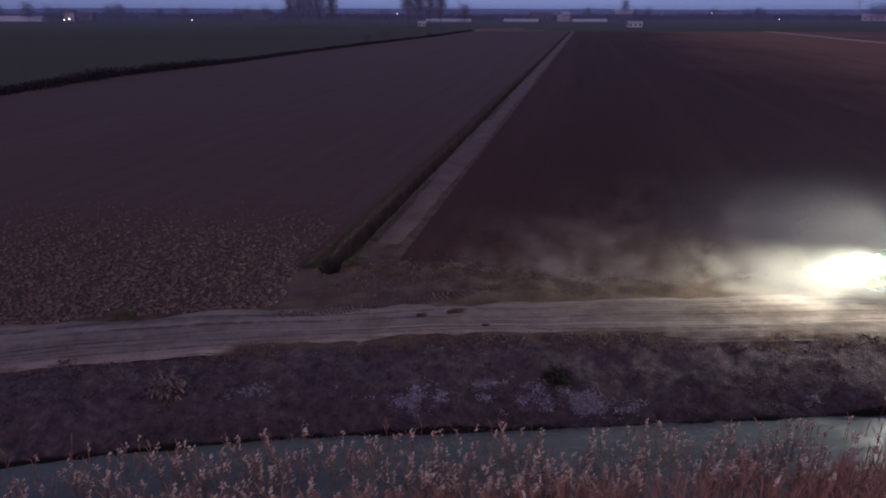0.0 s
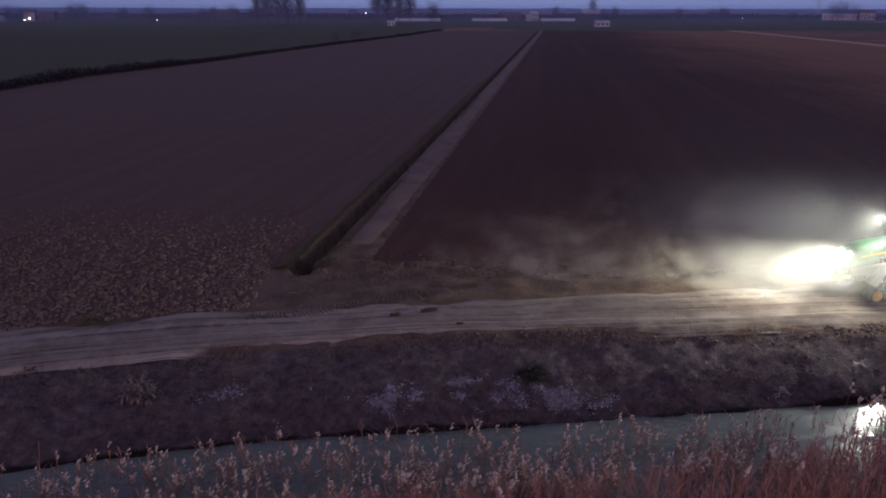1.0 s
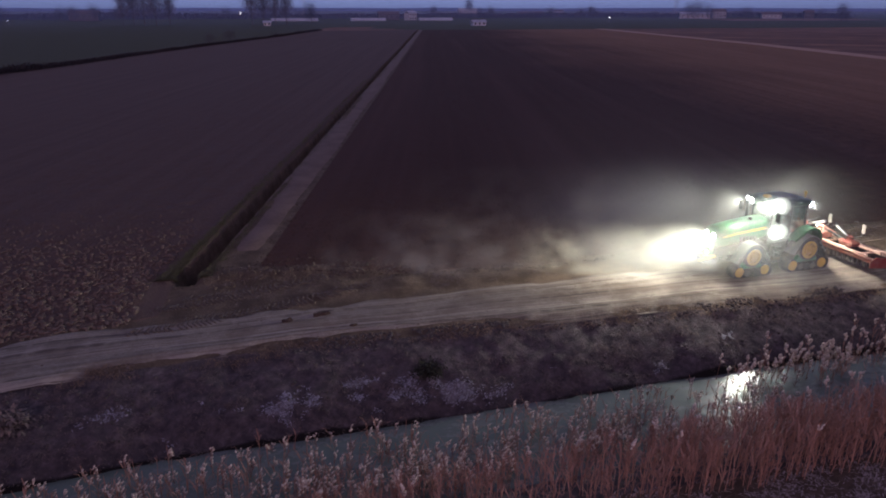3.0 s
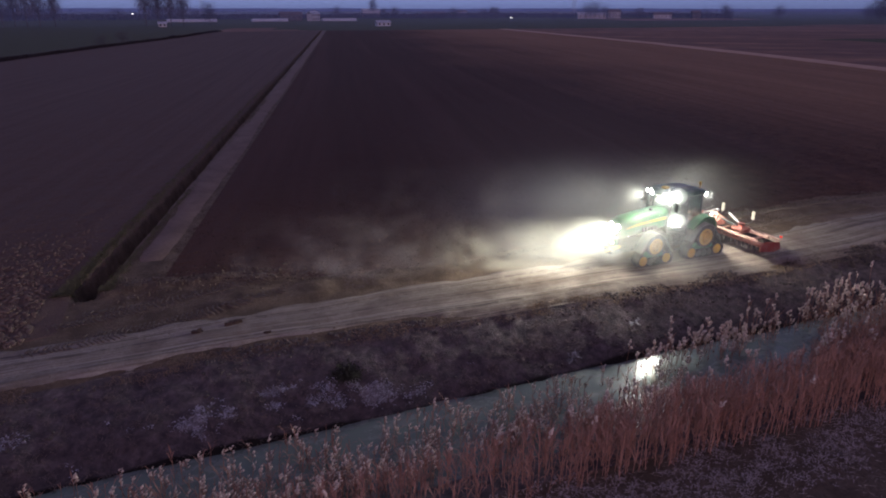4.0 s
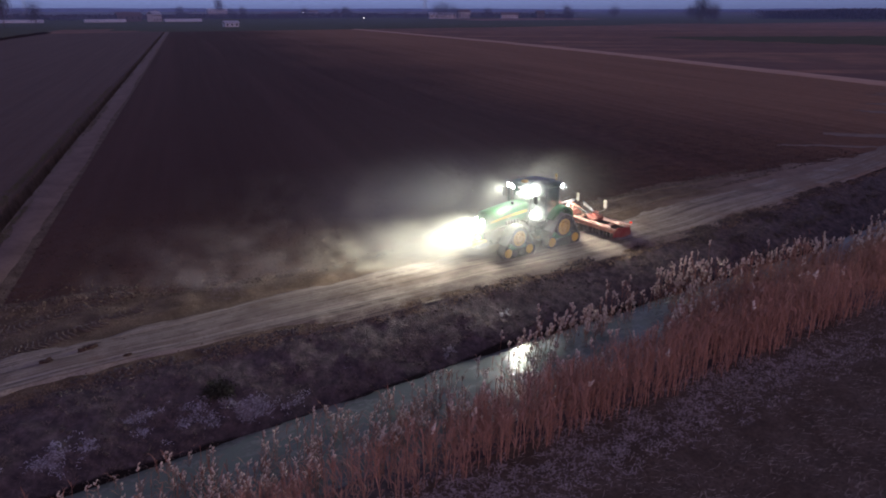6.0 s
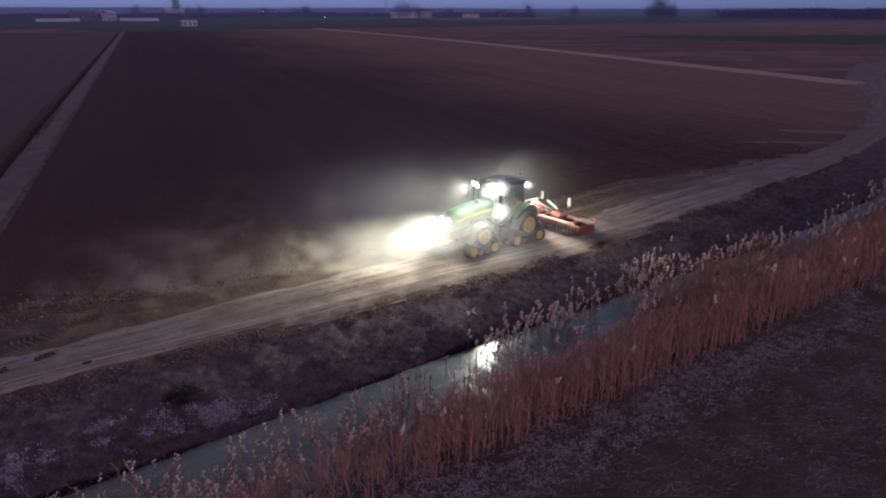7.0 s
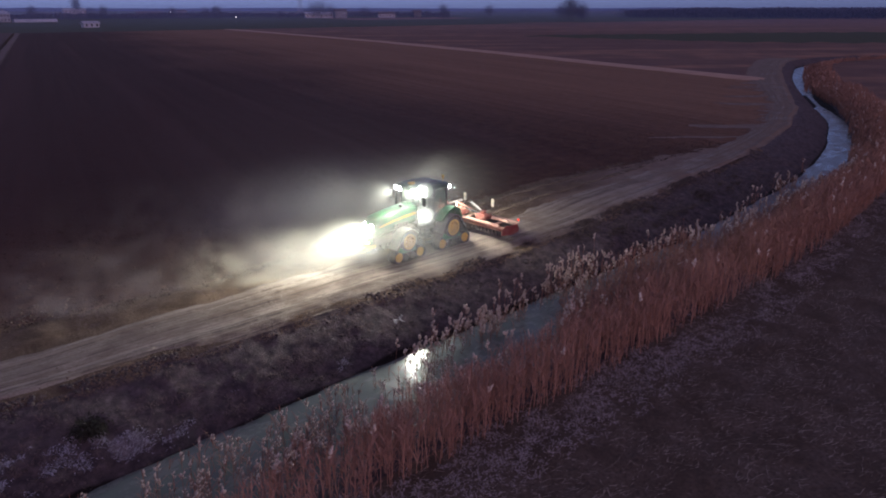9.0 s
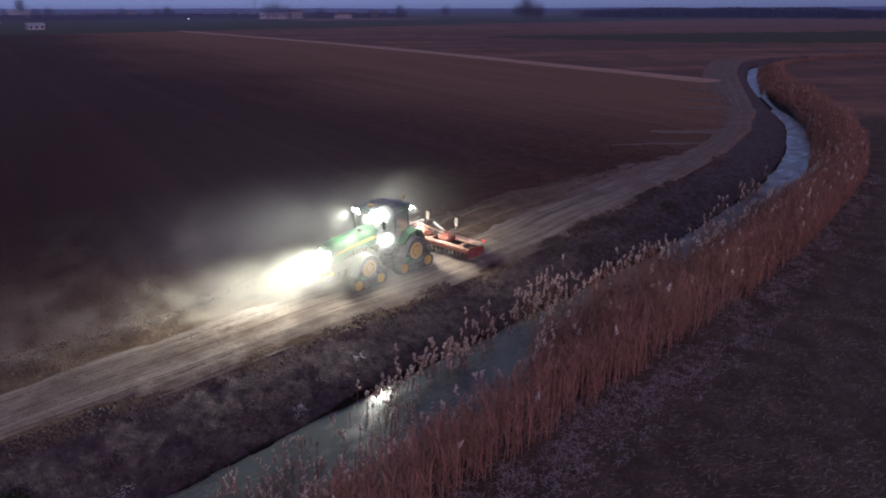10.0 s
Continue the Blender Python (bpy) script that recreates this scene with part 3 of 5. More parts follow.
loft(bm, [squircle(x, 0, zc, hw, hh, 24, 4) for x, zc, hw, hh in
          ((0.48, 3.20, 0.70, 0.09), (0.40, 3.24, 0.86, 0.16), (0.0, 3.29, 0.95, 0.19), (-1.2, 3.30, 0.96, 0.19), (-1.75, 3.24, 0.90, 0.15), (-1.88, 3.20, 0.74, 0.09))])
roof = part("roof", bm, dusty_paint("roof_green", (0.02, 0.07, 0.035), amount=0.3, rough=0.4), tractor, "rounded dark green cab roof", True)
bm = bmesh.new()
box(bm, (-0.8, 0, 3.49), (0.9, 1.1, 0.05), bevel=0.02)
part("roof_hatch", bm, BLACK, roof)
bm = bmesh.new()
box(bm, (0.1, 0, 3.50), (0.32, 0.32, 0.12), bevel=0.05)
part("receiver", bm, YELLOW, roof, "yellow positioning receiver")
bm = bmesh.new()
rod(bm, (-1.6, 0.6, 3.4), (-1.6, 0.6, 3.62), 0.02)
rod(bm, (-1.6, 0.6, 3.62), (-1.6, 0.6, 3.76), 0.06, 0.05)
part("beacon", bm, YELLOW, roof, "amber beacon")


def pane(points, label=""):
    bm = bmesh.new()
    nrm = (Vector(points[1]) - Vector(points[0])).cross(Vector(points[2]) - Vector(points[0])).normalized()
    loft(bm, [[Vector(p) + 0.004 * nrm for p in points], [Vector(p) - 0.004 * nrm for p in points]])
    ob = part("pane", bm, GLASS, tractor, label)
    ob.visible_shadow = False


for s in (1, -1):
    pane([(CF + 0.06, s * 0.66, CB), (-0.70, s * 0.83, CB - 0.25), (-0.68, s * 0.83, CT - 0.04), (CF - 0.0, s * 0.69, CT - 0.04)], "tinted cab door glass")
    pane([(-0.80, s * 0.83, CB - 0.1), (CR + 0.04, s * 0.79, CB + 0.25), (CR + 0.08, s * 0.76, CT - 0.04), (-0.78, s * 0.83, CT - 0.04)])
pane([(CF + 0.12, -0.58, CB + 0.06), (CF + 0.12, 0.58, CB + 0.06), (CF + 0.0, 0.63, CT - 0.04), (CF + 0.0, -0.63, CT - 0.04)], "curved windscreen")
pane([(CR, -0.7, CB + 0.25), (CR, 0.7, CB + 0.25), (CR + 0.05, 0.68, CT - 0.04), (CR + 0.05, -0.68, CT - 0.04)])
bm = bmesh.new()
box(bm, (-0.75, 0, 1.28), (1.9, 1.5, 0.18), bevel=0.03)
part("cab_floor", bm, BLACK, tractor)
bm = bmesh.new()
box(bm, (-1.05, 0, 1.75), (0.5, 0.52, 0.14), bevel=0.05)
box(bm, (-1.32, 0, 2.12), (0.14, 0.5, 0.68), (0, -8, 0), 0.05)
box(bm, (-1.05, 0, 1.52), (0.36, 0.36, 0.32), bevel=0.04)
part("driver_seat", bm, SEATING, tractor, "empty brown driver seat")
bm = bmesh.new()
rod(bm, (-0.1, 0, 1.4), (-0.38, 0, 2.05), 0.05)
bmesh.ops.create_circle(bm, cap_ends=False, radius=0.2, segments=16, matrix=pose(-0.4, 0, 2.07, 0, -35, 0))
part("steering_column", bm, BLACK, tractor)
for s in (1, -1):
    bm = bmesh.new()
    pipe(bm, [(CF, s * 0.68, 3.0), (CF + 0.25, s * 1.25, 3.02)], 0.018)
    box(bm, (CF + 0.24, s * 1.27, 2.78), (0.07, 0.24, 0.46), bevel=0.03)
    part("mirror", bm, BLACK, tractor)
bm = bmesh.new()
for i in range(4):
    box(bm, (-0.15 + 0.03 * i, 1.02 - 0.04 * i, 0.5 + 0.24 * i), (0.44, 0.24, 0.035), bevel=0.008)
for x in (-0.35, 0.07):
    box(bm, (x + 0.04, 0.98, 0.86), (0.03, 0.05, 0.86), (8, 0, 0), 0.006)
part("cab_steps", bm, BLACK, tractor, "black ladder steps")
bm = bmesh.new()
box(bm, (0.1, -0.95, 0.95), (1.0, 0.42, 0.6), bevel=0.1)
part("fuel_tank", bm, BLACK, tractor)
for s in (1, -1):
    bm = bmesh.new()
    outline = [(-0.72, 1.55), (-0.95, 1.72), (-1.3, 1.98), (-1.75, 2.12), (-2.12, 2.0), (-2.3, 1.72), (-2.36, 1.45), (-2.26, 1.45), (-2.2, 1.66),
               (-2.05, 1.88), (-1.75, 2.0), (-1.35, 1.86), (-1.0, 1.62), (-0.8, 1.48)]
    slab(bm, outline, s * 0.72, s * 1.32)
    slab(bm, [(-0.8, 1.3), (-0.78, 1.5), (-1.3, 1.92), (-1.75, 2.05), (-2.1, 1.92), (-2.3, 1.5), (-2.3, 1.3)], s * 0.72, s * 0.78)
    part("rear_fender", bm, GREEN, tractor, "green rear fender")


def hull(wheels, grow=0.0, n=64):
    """The outline of a belt round wheels of (x, z, r)."""
    pts = []
    for i in range(n):
        a = 2 * math.pi * i / n
        c, s = math.cos(a), math.sin(a)
        x, z, r = max(wheels, key=lambda w: w[0] * c + w[1] * s + w[2])
        pts.append((x + (r + grow) * c, z + (r + grow) * s))
    dense = []
    for (x0, z0), (x1, z1) in zip(pts, pts[1:] + pts[:1]):
        k = max(1, int(math.hypot(x1 - x0, z1 - z0) / 0.13))
        dense += [(x0 + (x1 - x0) * j / k, z0 + (z1 - z0) * j / k) for j in range(k)]
    return dense


def track_unit(xc, side, base, drive_r, drive_z, idler_r, wide, front):
    yc = side * 1.12
    y0, y1 = yc - wide / 2, yc + wide / 2
    out = y1 if side > 0 else y0
    wheels = [(0, drive_z, drive_r), (base / 2, idler_r + 0.03, idler_r), (-base / 2, idler_r + 0.03, idler_r)]
    unit = part("track_unit", slab(bmesh.new(), [(-base * 0.42, 0.42), (base * 0.42, 0.42), (0.22, drive_z), (-0.22, drive_z)], yc - 0.16, yc + 0.16), GREEN, tractor, "green triangular track frame")
    unit.location.x = xc
    inner = hull(wheels, 0.0)
    bm = bmesh.new()
    rings = []
    for (x, z), (xn, zn) in zip(inner, inner[1:] + inner[:1]):
        t = Vector((xn - x, 0, zn - z)).normalized()
        nrm = Vector((t.z, 0, -t.x))
        p = Vector((x, 0, z))
        rings.append([bm.verts.new(p + nrm * o + Vector((0, y, 0))) for o, y in ((0.0, y0), (0.05, y0), (0.05, y1), (0.0, y1))])
    for i, a in enumerate(rings):
        b = rings[(i + 1) % len(rings)]
        for j in range(4):
            bm.faces.new((a[j], a[(j + 1) % 4], b[(j + 1) % 4], b[j]))
    for i in range(0, len(inner), 2):
        (x, z), (xn, zn) = inner[i], inner[(i + 1) % len(inner)]
        ang = math.degrees(math.atan2(zn - z, xn - x))
        nrm = Vector((zn - z, 0, -(xn - x))).normalized()
        for k in (1, -1):
            c = Vector((x, yc + k * wide * 0.24, z)) + nrm * 0.068
            box(bm, c, (0.07, wide * 0.5, 0.05), (0, -ang, k * 22), 0)
    belt = part("belt", bm, RUBBER, unit, "black rubber track belt with bar lugs")
    # drive wheel with spokes
    bm = bmesh.new()
    o0, o1 = (out - side * 0.16, out - side * 0.02)
    disc_ring(bm, (0, drive_z), drive_r * 0.80, drive_r * 0.60, o0, o1)
    disc_ring(bm, (0, drive_z), drive_r * 0.34, 0.05, o0, o1 + side * 0.02, 18)
    for i in range(8):
        a = 2 * math.pi * i / 8
        box(bm, (drive_r * 0.47 * math.cos(a), (o0 + o1) / 2, drive_z + drive_r * 0.47 * math.sin(a)), (drive_r * 0.30, 0.09, 0.085), (0, -math.degrees(a), 0), 0.01)
    wheel = part("drive_wheel", bm, YELLOW, unit, "yellow spoked drive wheel")
    bm = bmesh.new()
    disc_ring(bm, (0, drive_z), drive_r * 0.99, drive_r * 0.80, y0 + 0.03, y1 - 0.03)
    part("drive_rim", bm, RUBBER, unit)
    for s in (1, -1):
        bm = bmesh.new()
        c = (s * base / 2, idler_r + 0.03)
        disc_ring(bm, c, idler_r * 0.86, 0.07, out - side * 0.10, out - side * 0.015, 22)
        rod(bm, (c[0], out - side * 0.12, c[1]), (c[0], out + side * 0.015, c[1]), 0.1, 0.08, 12)
        part("idler_wheel", bm, YELLOW, unit, "yellow idler wheel")
        bm = bmesh.new()
        disc_ring(bm, c, idler_r * 0.995, idler_r * 0.86, y0 + 0.04, y1 - 0.04, 22)
        part("idler_tyre", bm, RUBBER, unit)
    for s in (0.24, -0.24) if front else (0.36, 0.0, -0.36):
        bm = bmesh.new()
        rod(bm, (s, y0 + 0.06, 0.21), (s, y1 - 0.04, 0.21), 0.17, n=18)
        rod(bm, (s, y0 + 0.05, 0.21), (s, y1 - 0.02, 0.21), 0.06, n=10)
        part("road_roller", bm, BLACK, unit)
    # fender plate that follows the belt's top
    top = hull(wheels, 0.13)
    arc = [p for p in top if p[1] > (0.72 if front else 0.85)]
    arc.sort(key=lambda p: math.atan2(p[1] - 0.7, p[0]))
    bm = bmesh.new()
    loft(bm, [[(x, y0 - 0.02, z), (x, y1 + 0.02, z), (x * 1.02, y1 + 0.02, z + 0.03), (x * 1.02, y0 - 0.02, z + 0.03)] for x, z in arc])
    part("track_fender", bm, FENDER, unit, "pale dusty track fender")


for s in (1, -1):
    track_unit(1.6, s, 1.45, 0.50, 0.98, 0.27, 0.56, True)
    track_unit(-1.6, s, 1.72, 0.54, 1.04, 0.28, 0.62, False)
for x in (1.6, -1.6):
    part("axle", rod(bmesh.new(), (x, -1.0, 0.98), (x, 1.0, 0.98), 0.16, n=14), BLACK, tractor)


def work_lamp(at, aim, r=0.085, mat=None):
    """A round lamp in a black housing, that looks along aim."""
    a, d = Vector(at), Vector(aim).normalized()
    bm = bmesh.new()
    rod(bm, a - d * 0.09, a, r * 0.8, r * 1.12, 14)
    body = part("work_lamp", bm, BLACK, tractor, "lit round work lamp")
    bm = bmesh.new()
    rod(bm, a, a + d * 0.018, r, r * 0.92, 14)
    lens = part("lens", bm, mat or LAMP, body, "glaring white lens")
    lens.visible_shadow = False


for y in (0.78, 0.5, -0.5, -0.78):
    work_lamp((0.50, y, 3.20), (1, 0.25 * (1 if y > 0 else -1), -0.25), 0.125)
work_lamp((0.36, 0.95, 3.30), (0.7, 1, -0.25), 0.16)
work_lamp((0.36, -0.93, 3.20), (0.7, -1, -0.3))
for y in (0.72, 0.45, -0.45, -0.72):
    work_lamp((-1.90, y, 3.18), (-1, 0.2 * (1 if y > 0 else -1), -0.4), 0.08)
work_lamp((-1.72, 0.95, 3.18), (-0.55, 1, -0.35), 0.1)
work_lamp((-1.72, -0.95, 3.18), (-0.55, -1, -0.35))
for s in (1, -1):
    work_lamp((0.30, 1.02 * s, 2.02), (0.8, 0.9 * s, -0.15), 0.15)
    work_lamp((3.13, 0.26 * s, 1.86), (1, 0.08 * s, -0.12), 0.12)
    work_lamp((3.15, 0.14 * s, 1.66), (1, 0.05 * s, -0.2), 0.09)
    work_lamp((-2.2, 0.95 * s, 2.1), (-1, 0.3 * s, -0.3), 0.07)
    work_lamp((-2.36, 1.1 * s, 1.75), (-1, 0.2 * s, 0), 0.06, WARM)
work_lamp((3.45, 0.3, 1.12), (1, 0.4, -0.3), 0.07, WARM)


def spot(name, at, aim, watts, degrees, blend=0.6, colour=(1.0, 0.98, 0.86), size=0.12):
    li = bpy.data.lights.new(name, "SPOT")
    li.energy, li.spot_size, li.spot_blend, li.color, li.shadow_soft_size = watts, radians(degrees), blend, colour, size
    ob = new(name, li)
    ob.matrix_world = TRACTOR @ look(at, Vector(at) + Vector(aim))
    return ob


spot("headlight_beam", (3.3, 0.0, 1.8), (1, 0.05, -0.04), 4800, 88, 0.95)
spot("roof_front_beam", (0.68, 0.75, 3.2), (1, 0.22, -0.15), 4200, 96, 0.95)
spot("roof_front_beam", (0.68, -0.75, 3.2), (1, -0.35, -0.14), 4800, 100, 0.95)
spot("side_beam", (0.62, 1.12, 2.02), (0.8, 0.8, -0.12), 380, 130)
spot("roof_rear_beam", (-1.98, 0.75, 3.12), (-0.85, 0.45, -0.38), 1000, 125)
spot("roof_rear_beam", (-2.05, -0.5, 3.12), (-1, -0.55, -0.42), 2200, 120)

# ---- the power harrow on the linkage: x forward, y left, from the ground under its middle ----
HARROW = TRACTOR @ pose(-4.15, -0.1, 0.16)
harrow = thing("power_harrow", HARROW, "wide red power harrow with packer roller lifted behind the tractor", "harrow")
HW = 3.15
bm = bmesh.new()
box(bm, (0.25, 0, 0.55), (0.34, 2 * HW, 0.18), bevel=0.04)
trough = part("gear_trough", bm, WORN_RED, harrow, "dusty faded red gear trough")
bm = bmesh.new()
box(bm, (0.62, 0, 0.86), (0.12, 2 * HW - 0.3, 0.12), bevel=0.02)
box(bm, (-0.18, 0, 0.92), (0.12, 2 * HW - 0.3, 0.12), bevel=0.02)
for y in (-2.6, -1.5, -0.5, 0.5, 1.5, 2.6):
    box(bm, (0.22, y, 0.84), (0.9, 0.10, 0.10), bevel=0.02)
part("frame", bm, BARE_RED, harrow, "bleached dusty pink steel frame")
for s in (1, -1):
    bm = bmesh.new()
    slab(bm, [(0.55, 0.30), (0.58, 0.62), (0.2, 0.78), (-0.8, 0.66), (-0.9, 0.28), (-0.4, 0.18)], s * HW, s * (HW + 0.04))
    part("end_plate", bm, RED, harrow, "red end plate")
    bm = bmesh.new()
    box(bm, (0.1, s * 1.45, 1.0), (0.7, 0.8, 0.32), bevel=0.1)
    rod(bm, (0.1, s * 1.45, 1.10), (0.1, s * 1.45, 1.32), 0.2, 0.15, 14)
    part("gearbox", bm, RED, harrow, "bright red gearbox")
    bm = bmesh.new()
    rod(bm, (0.3, s * 0.3, 1.30), (0.25, s * 1.3, 1.12), 0.05)
    rod(bm, (0.3, s * 0.75, 1.22), (0.25, s * 1.3, 1.12), 0.075)
    part("drive_shaft", bm, BLACK, harrow)
    bm = bmesh.new()
    rod(bm, (-0.1, s * 0.35, 1.55), (0.0, s * 1.55, 1.1), 0.045)
    rod(bm, (-0.1, s * 0.35, 1.55), (-0.05, s * 1.0, 1.30), 0.07)
    part("hydraulic_cylinder", bm, STEEL, harrow)
    bm = bmesh.new()
    pipe(bm, [(0.1, s * 0.5, 1.75), (0.5, s * 0.9, 1.5), (0.1, s * 2.2, 1.15), (-0.2, s * 2.7, 1.0)], 0.022, 6)
    part("hose", bm, BLACK, harrow)
bm = bmesh.new()
for s in (1, -1):
    pipe(bm, [(0.9, s * 0.45, 0.62), (0.55, s * 0.22, 1.55), (-0.35, s * 0.5, 0.95)], 0.045)
box(bm, (0.55, 0, 1.53), (0.12, 0.5, 0.12), bevel=0.03)
box(bm, (0.35, 0, 1.1), (0.7, 0.7, 0.36), bevel=0.06)
part("headstock", bm, WORN_RED, harrow, "faded red three-point headstock")
bm = bmesh.new()
rod(bm, (-0.62, -HW + 0.06, 0.36), (-0.62, HW - 0.06, 0.36), 0.19, n=16)
roller = part("packer_roller", bm, DARK_STEEL, harrow, "dark earth-stained packer roller")
for i in range(42):
    bm = bmesh.new()
    y = -HW + 0.15 + i * (2 * HW - 0.3) / 41
    disc_ring(bm, (-0.62, 0.36), 0.27, 0.19, y - 0.02, y + 0.02, 14)
    part("roller_ring", bm, DARK_STEEL, roller)
bm = bmesh.new()
box(bm, (-0.95, 0, 0.72), (0.20, 2 * HW - 0.1, 0.06), bevel=0.015)
for i in range(42):
    y = -HW + 0.15 + i * (2 * HW - 0.3) / 41
    box(bm, (-0.90, y, 0.58), (0.03, 0.05, 0.24), (0, 15, 0), 0)
part("scraper_bar", bm, BARE_RED, harrow, "pale dusty scraper bar")
for i in range(24):
    for k in (1, -1):
        bm = bmesh.new()
        y = -HW + 0.16 + i * (2 * HW - 0.32) / 23
        loft(bm, [[(0.25 + k * 0.09 - 0.02, y - 0.035, 0.5), (0.25 + k * 0.09 + 0.02, y - 0.035, 0.5), (0.25 + k * 0.09 + 0.02, y + 0.035, 0.5), (0.25 + k * 0.09 - 0.02, y + 0.035, 0.5)],
                  [(0.25 + k * 0.12 - 0.01, y - 0.02, 0.16), (0.25 + k * 0.12 + 0.01, y - 0.02, 0.16), (0.25 + k * 0.12 + 0.01, y + 0.02, 0.16), (0.25 + k * 0.12 - 0.01, y + 0.02, 0.16)]])
        part("tine", bm, DARK_STEEL, harrow)
for y in (-1.3, 0.82):
    bm = bmesh.new()
    pipe(bm, [(-0.2, y, 0.95), (-0.75, y, 0.98), (-1.35, y, 0.98), (-1.4, y, 1.08)], 0.018)
    arm = part("marker_arm", bm, PALE, harrow)
    bm = bmesh.new()
    box(bm, (-1.42, y, 1.34), (0.03, 0.22, 0.46), bevel=0.008)
    board = part("marker_board", bm, PALE, arm, "pale warning board with red stripes")
    for k in range(3):
        bm = bmesh.new()
        slab(bm, [(-0.05, 0), (0.05, 0), (0.05, 0.012), (-0.05, 0.012)], -0.085, 0.085)
        bm.transform(pose(-1.441, y, 1.21 + 0.13 * k, 0, 90, 0) @ pose(0, 0, 0, 0, 0, 35))
        part("stripe", bm, RED, board)
for s in (1, -1):
    work_lamp_at = (-1.02, s * (HW - 0.12), 0.85)
    bm = bmesh.new()
    box(bm, work_lamp_at, (0.05, 0.14, 0.08), bevel=0.01)
    part("tail_lamp", bm, TAIL, harrow, "small lit tail lamp")

# ---- plants, clods and straw ----
rng = np.random.default_rng(7)
STEM = island_tinted("reed_stem", (0.24, 0.117, 0.084), (0.45, 0.246, 0.172), 0.7)
LEAF = island_tinted("reed_leaf", (0.18, 0.086, 0.063), (0.46, 0.255, 0.183), 0.8)
PLUME = island_tinted("reed_plume", (0.42, 0.32, 0.26), (0.70, 0.58, 0.47), 0.95)
DRY = island_tinted("dry_grass", (0.085, 0.064, 0.058), (0.24, 0.18, 0.155), 0.9)
ASH = island_tinted("pale_weeds", (0.17, 0.16, 0.18), (0.56, 0.53, 0.58), 0.95)
GRASS = island_tinted("ditch_grass", (0.055, 0.05, 0.026), (0.15, 0.132, 0.07), 0.9)
CLOD = island_tinted("soil_clod", (0.08, 0.057, 0.046), (0.17, 0.122, 0.095), 0.95)
BANK_CLOD = island_tinted("bank_clod", (0.048, 0.039, 0.037), (0.10, 0.082, 0.076), 0.95)
DARK_CLOD = island_tinted("dark_clod", (0.03, 0.018, 0.014), (0.068, 0.042, 0.032), 0.95)
STRAW = island_tinted("straw", (0.16, 0.12, 0.092), (0.70, 0.57, 0.46), 0.85)
EVERGREEN = island_tinted("dark_bush", (0.020, 0.019, 0.014), (0.045, 0.042, 0.028), 0.9)
TWIG = island_tinted("bare_twigs", (0.055, 0.048, 0.062), (0.09, 0.078, 0.095), 0.95)
# paler than the other twigs: haze painted into the poplars' crowns
HAZED_POPLAR_TWIG = island_tinted("hazed_poplar_twigs", (0.10, 0.084, 0.10), (0.15, 0.125, 0.148), 0.95)
# bluish tone: distance haze put into the far woods' colour
HAZED_FAR_TWIG = island_tinted("hazed_far_wood", (0.07, 0.065, 0.09), (0.09, 0.082, 0.11), 0.95)
BARK = speckled("bark", (0.045, 0.035, 0.03), (0.10, 0.08, 0.07), 3.0, 0.95)


def unit_side(angle):
    return np.stack([np.cos(angle), np.sin(angle), 0 * angle], -1)


def prisms(base, tip, r0, r1):
    """Three-sided tapered stalks: corners and faces."""
    n = len(base)
    a0 = rng.uniform(0, 6.28, n)
    ring = lambda c, r: np.stack([c + r[:, None] * unit_side(a0 + k * 2.094) for k in range(3)], 1)
    v = np.concatenate([ring(base, r0), ring(tip, r1)], 1).reshape(-1, 3)
    f = np.array([[0, 1, 4, 3], [1, 2, 5, 4], [2, 0, 3, 5]])
    return v, (np.arange(n)[:, None, None] * 6 + f).reshape(-1, 4)


def blades(base, way, length, width, droop):
    """Leaves bent once, folded along the middle, from base along way."""
    n = len(base)
    side = np.cross(way, [0, 0, 1.0])
    side /= np.linalg.norm(side, axis=1, keepdims=True) + 1e-9
    w = (width / 2)[:, None] * side
    mid = base + way * (length * 0.55)[:, None]
    tip = base + way * length[:, None] - np.array([0, 0, 1.0]) * (droop * length)[:, None]
    v = np.stack([base - 0.4 * w, base + 0.4 * w, mid + w, mid - w, tip + 0.1 * w, tip - 0.1 * w], 1).reshape(-1, 3)
    f = np.array([[0, 1, 2, 3], [3, 2, 4, 5]])
    return v, (np.arange(n)[:, None, None] * 6 + f).reshape(-1, 4)


def spindles(base, tip, r):
    """Four-sided plumes, thickest in their lower third."""
    n = len(base)
    mid = base * 0.52 + tip * 0.48
    a0 = rng.uniform(0, 6.28, n)
    ring = [mid + (r * (0.75 + 0.5 * rng.random(n)))[:, None] * unit_side(a0 + k * 1.571) for k in range(4)]
    v = np.stack([base, *ring, tip], 1).reshape(-1, 3)
    f = np.array([[0, 1, 2], [0, 2, 3], [0, 3, 4], [0, 4, 1], [5, 2, 1], [5, 3, 2], [5, 4, 3], [5, 1, 4]])
    return v, (np.arange(n)[:, None, None] * 6 + f).reshape(-1, 3)


def merged(pieces):
    vs, fs, off = [], [], 0
    for v, f in pieces:
        vs.append(v)
        fs.append(f + off)
        off += len(v)
    return np.concatenate(vs), np.concatenate(fs)


def scatter(x0, x1, d0, d1, per_m2, keep=None):
    """Places at d0 to d1 from the bank's lip towards the canal."""
    n = int((x1 - x0) * (d1 - d0) * per_m2)
    x, d = rng.uniform(x0, x1, n), rng.uniform(d0, d1, n)
    y = lip_y(x) - d
    if keep is not None:
        k = keep(x, d, rng.random(n))
        x, d, y = x[k], d[k], y[k]
    return x, y, d


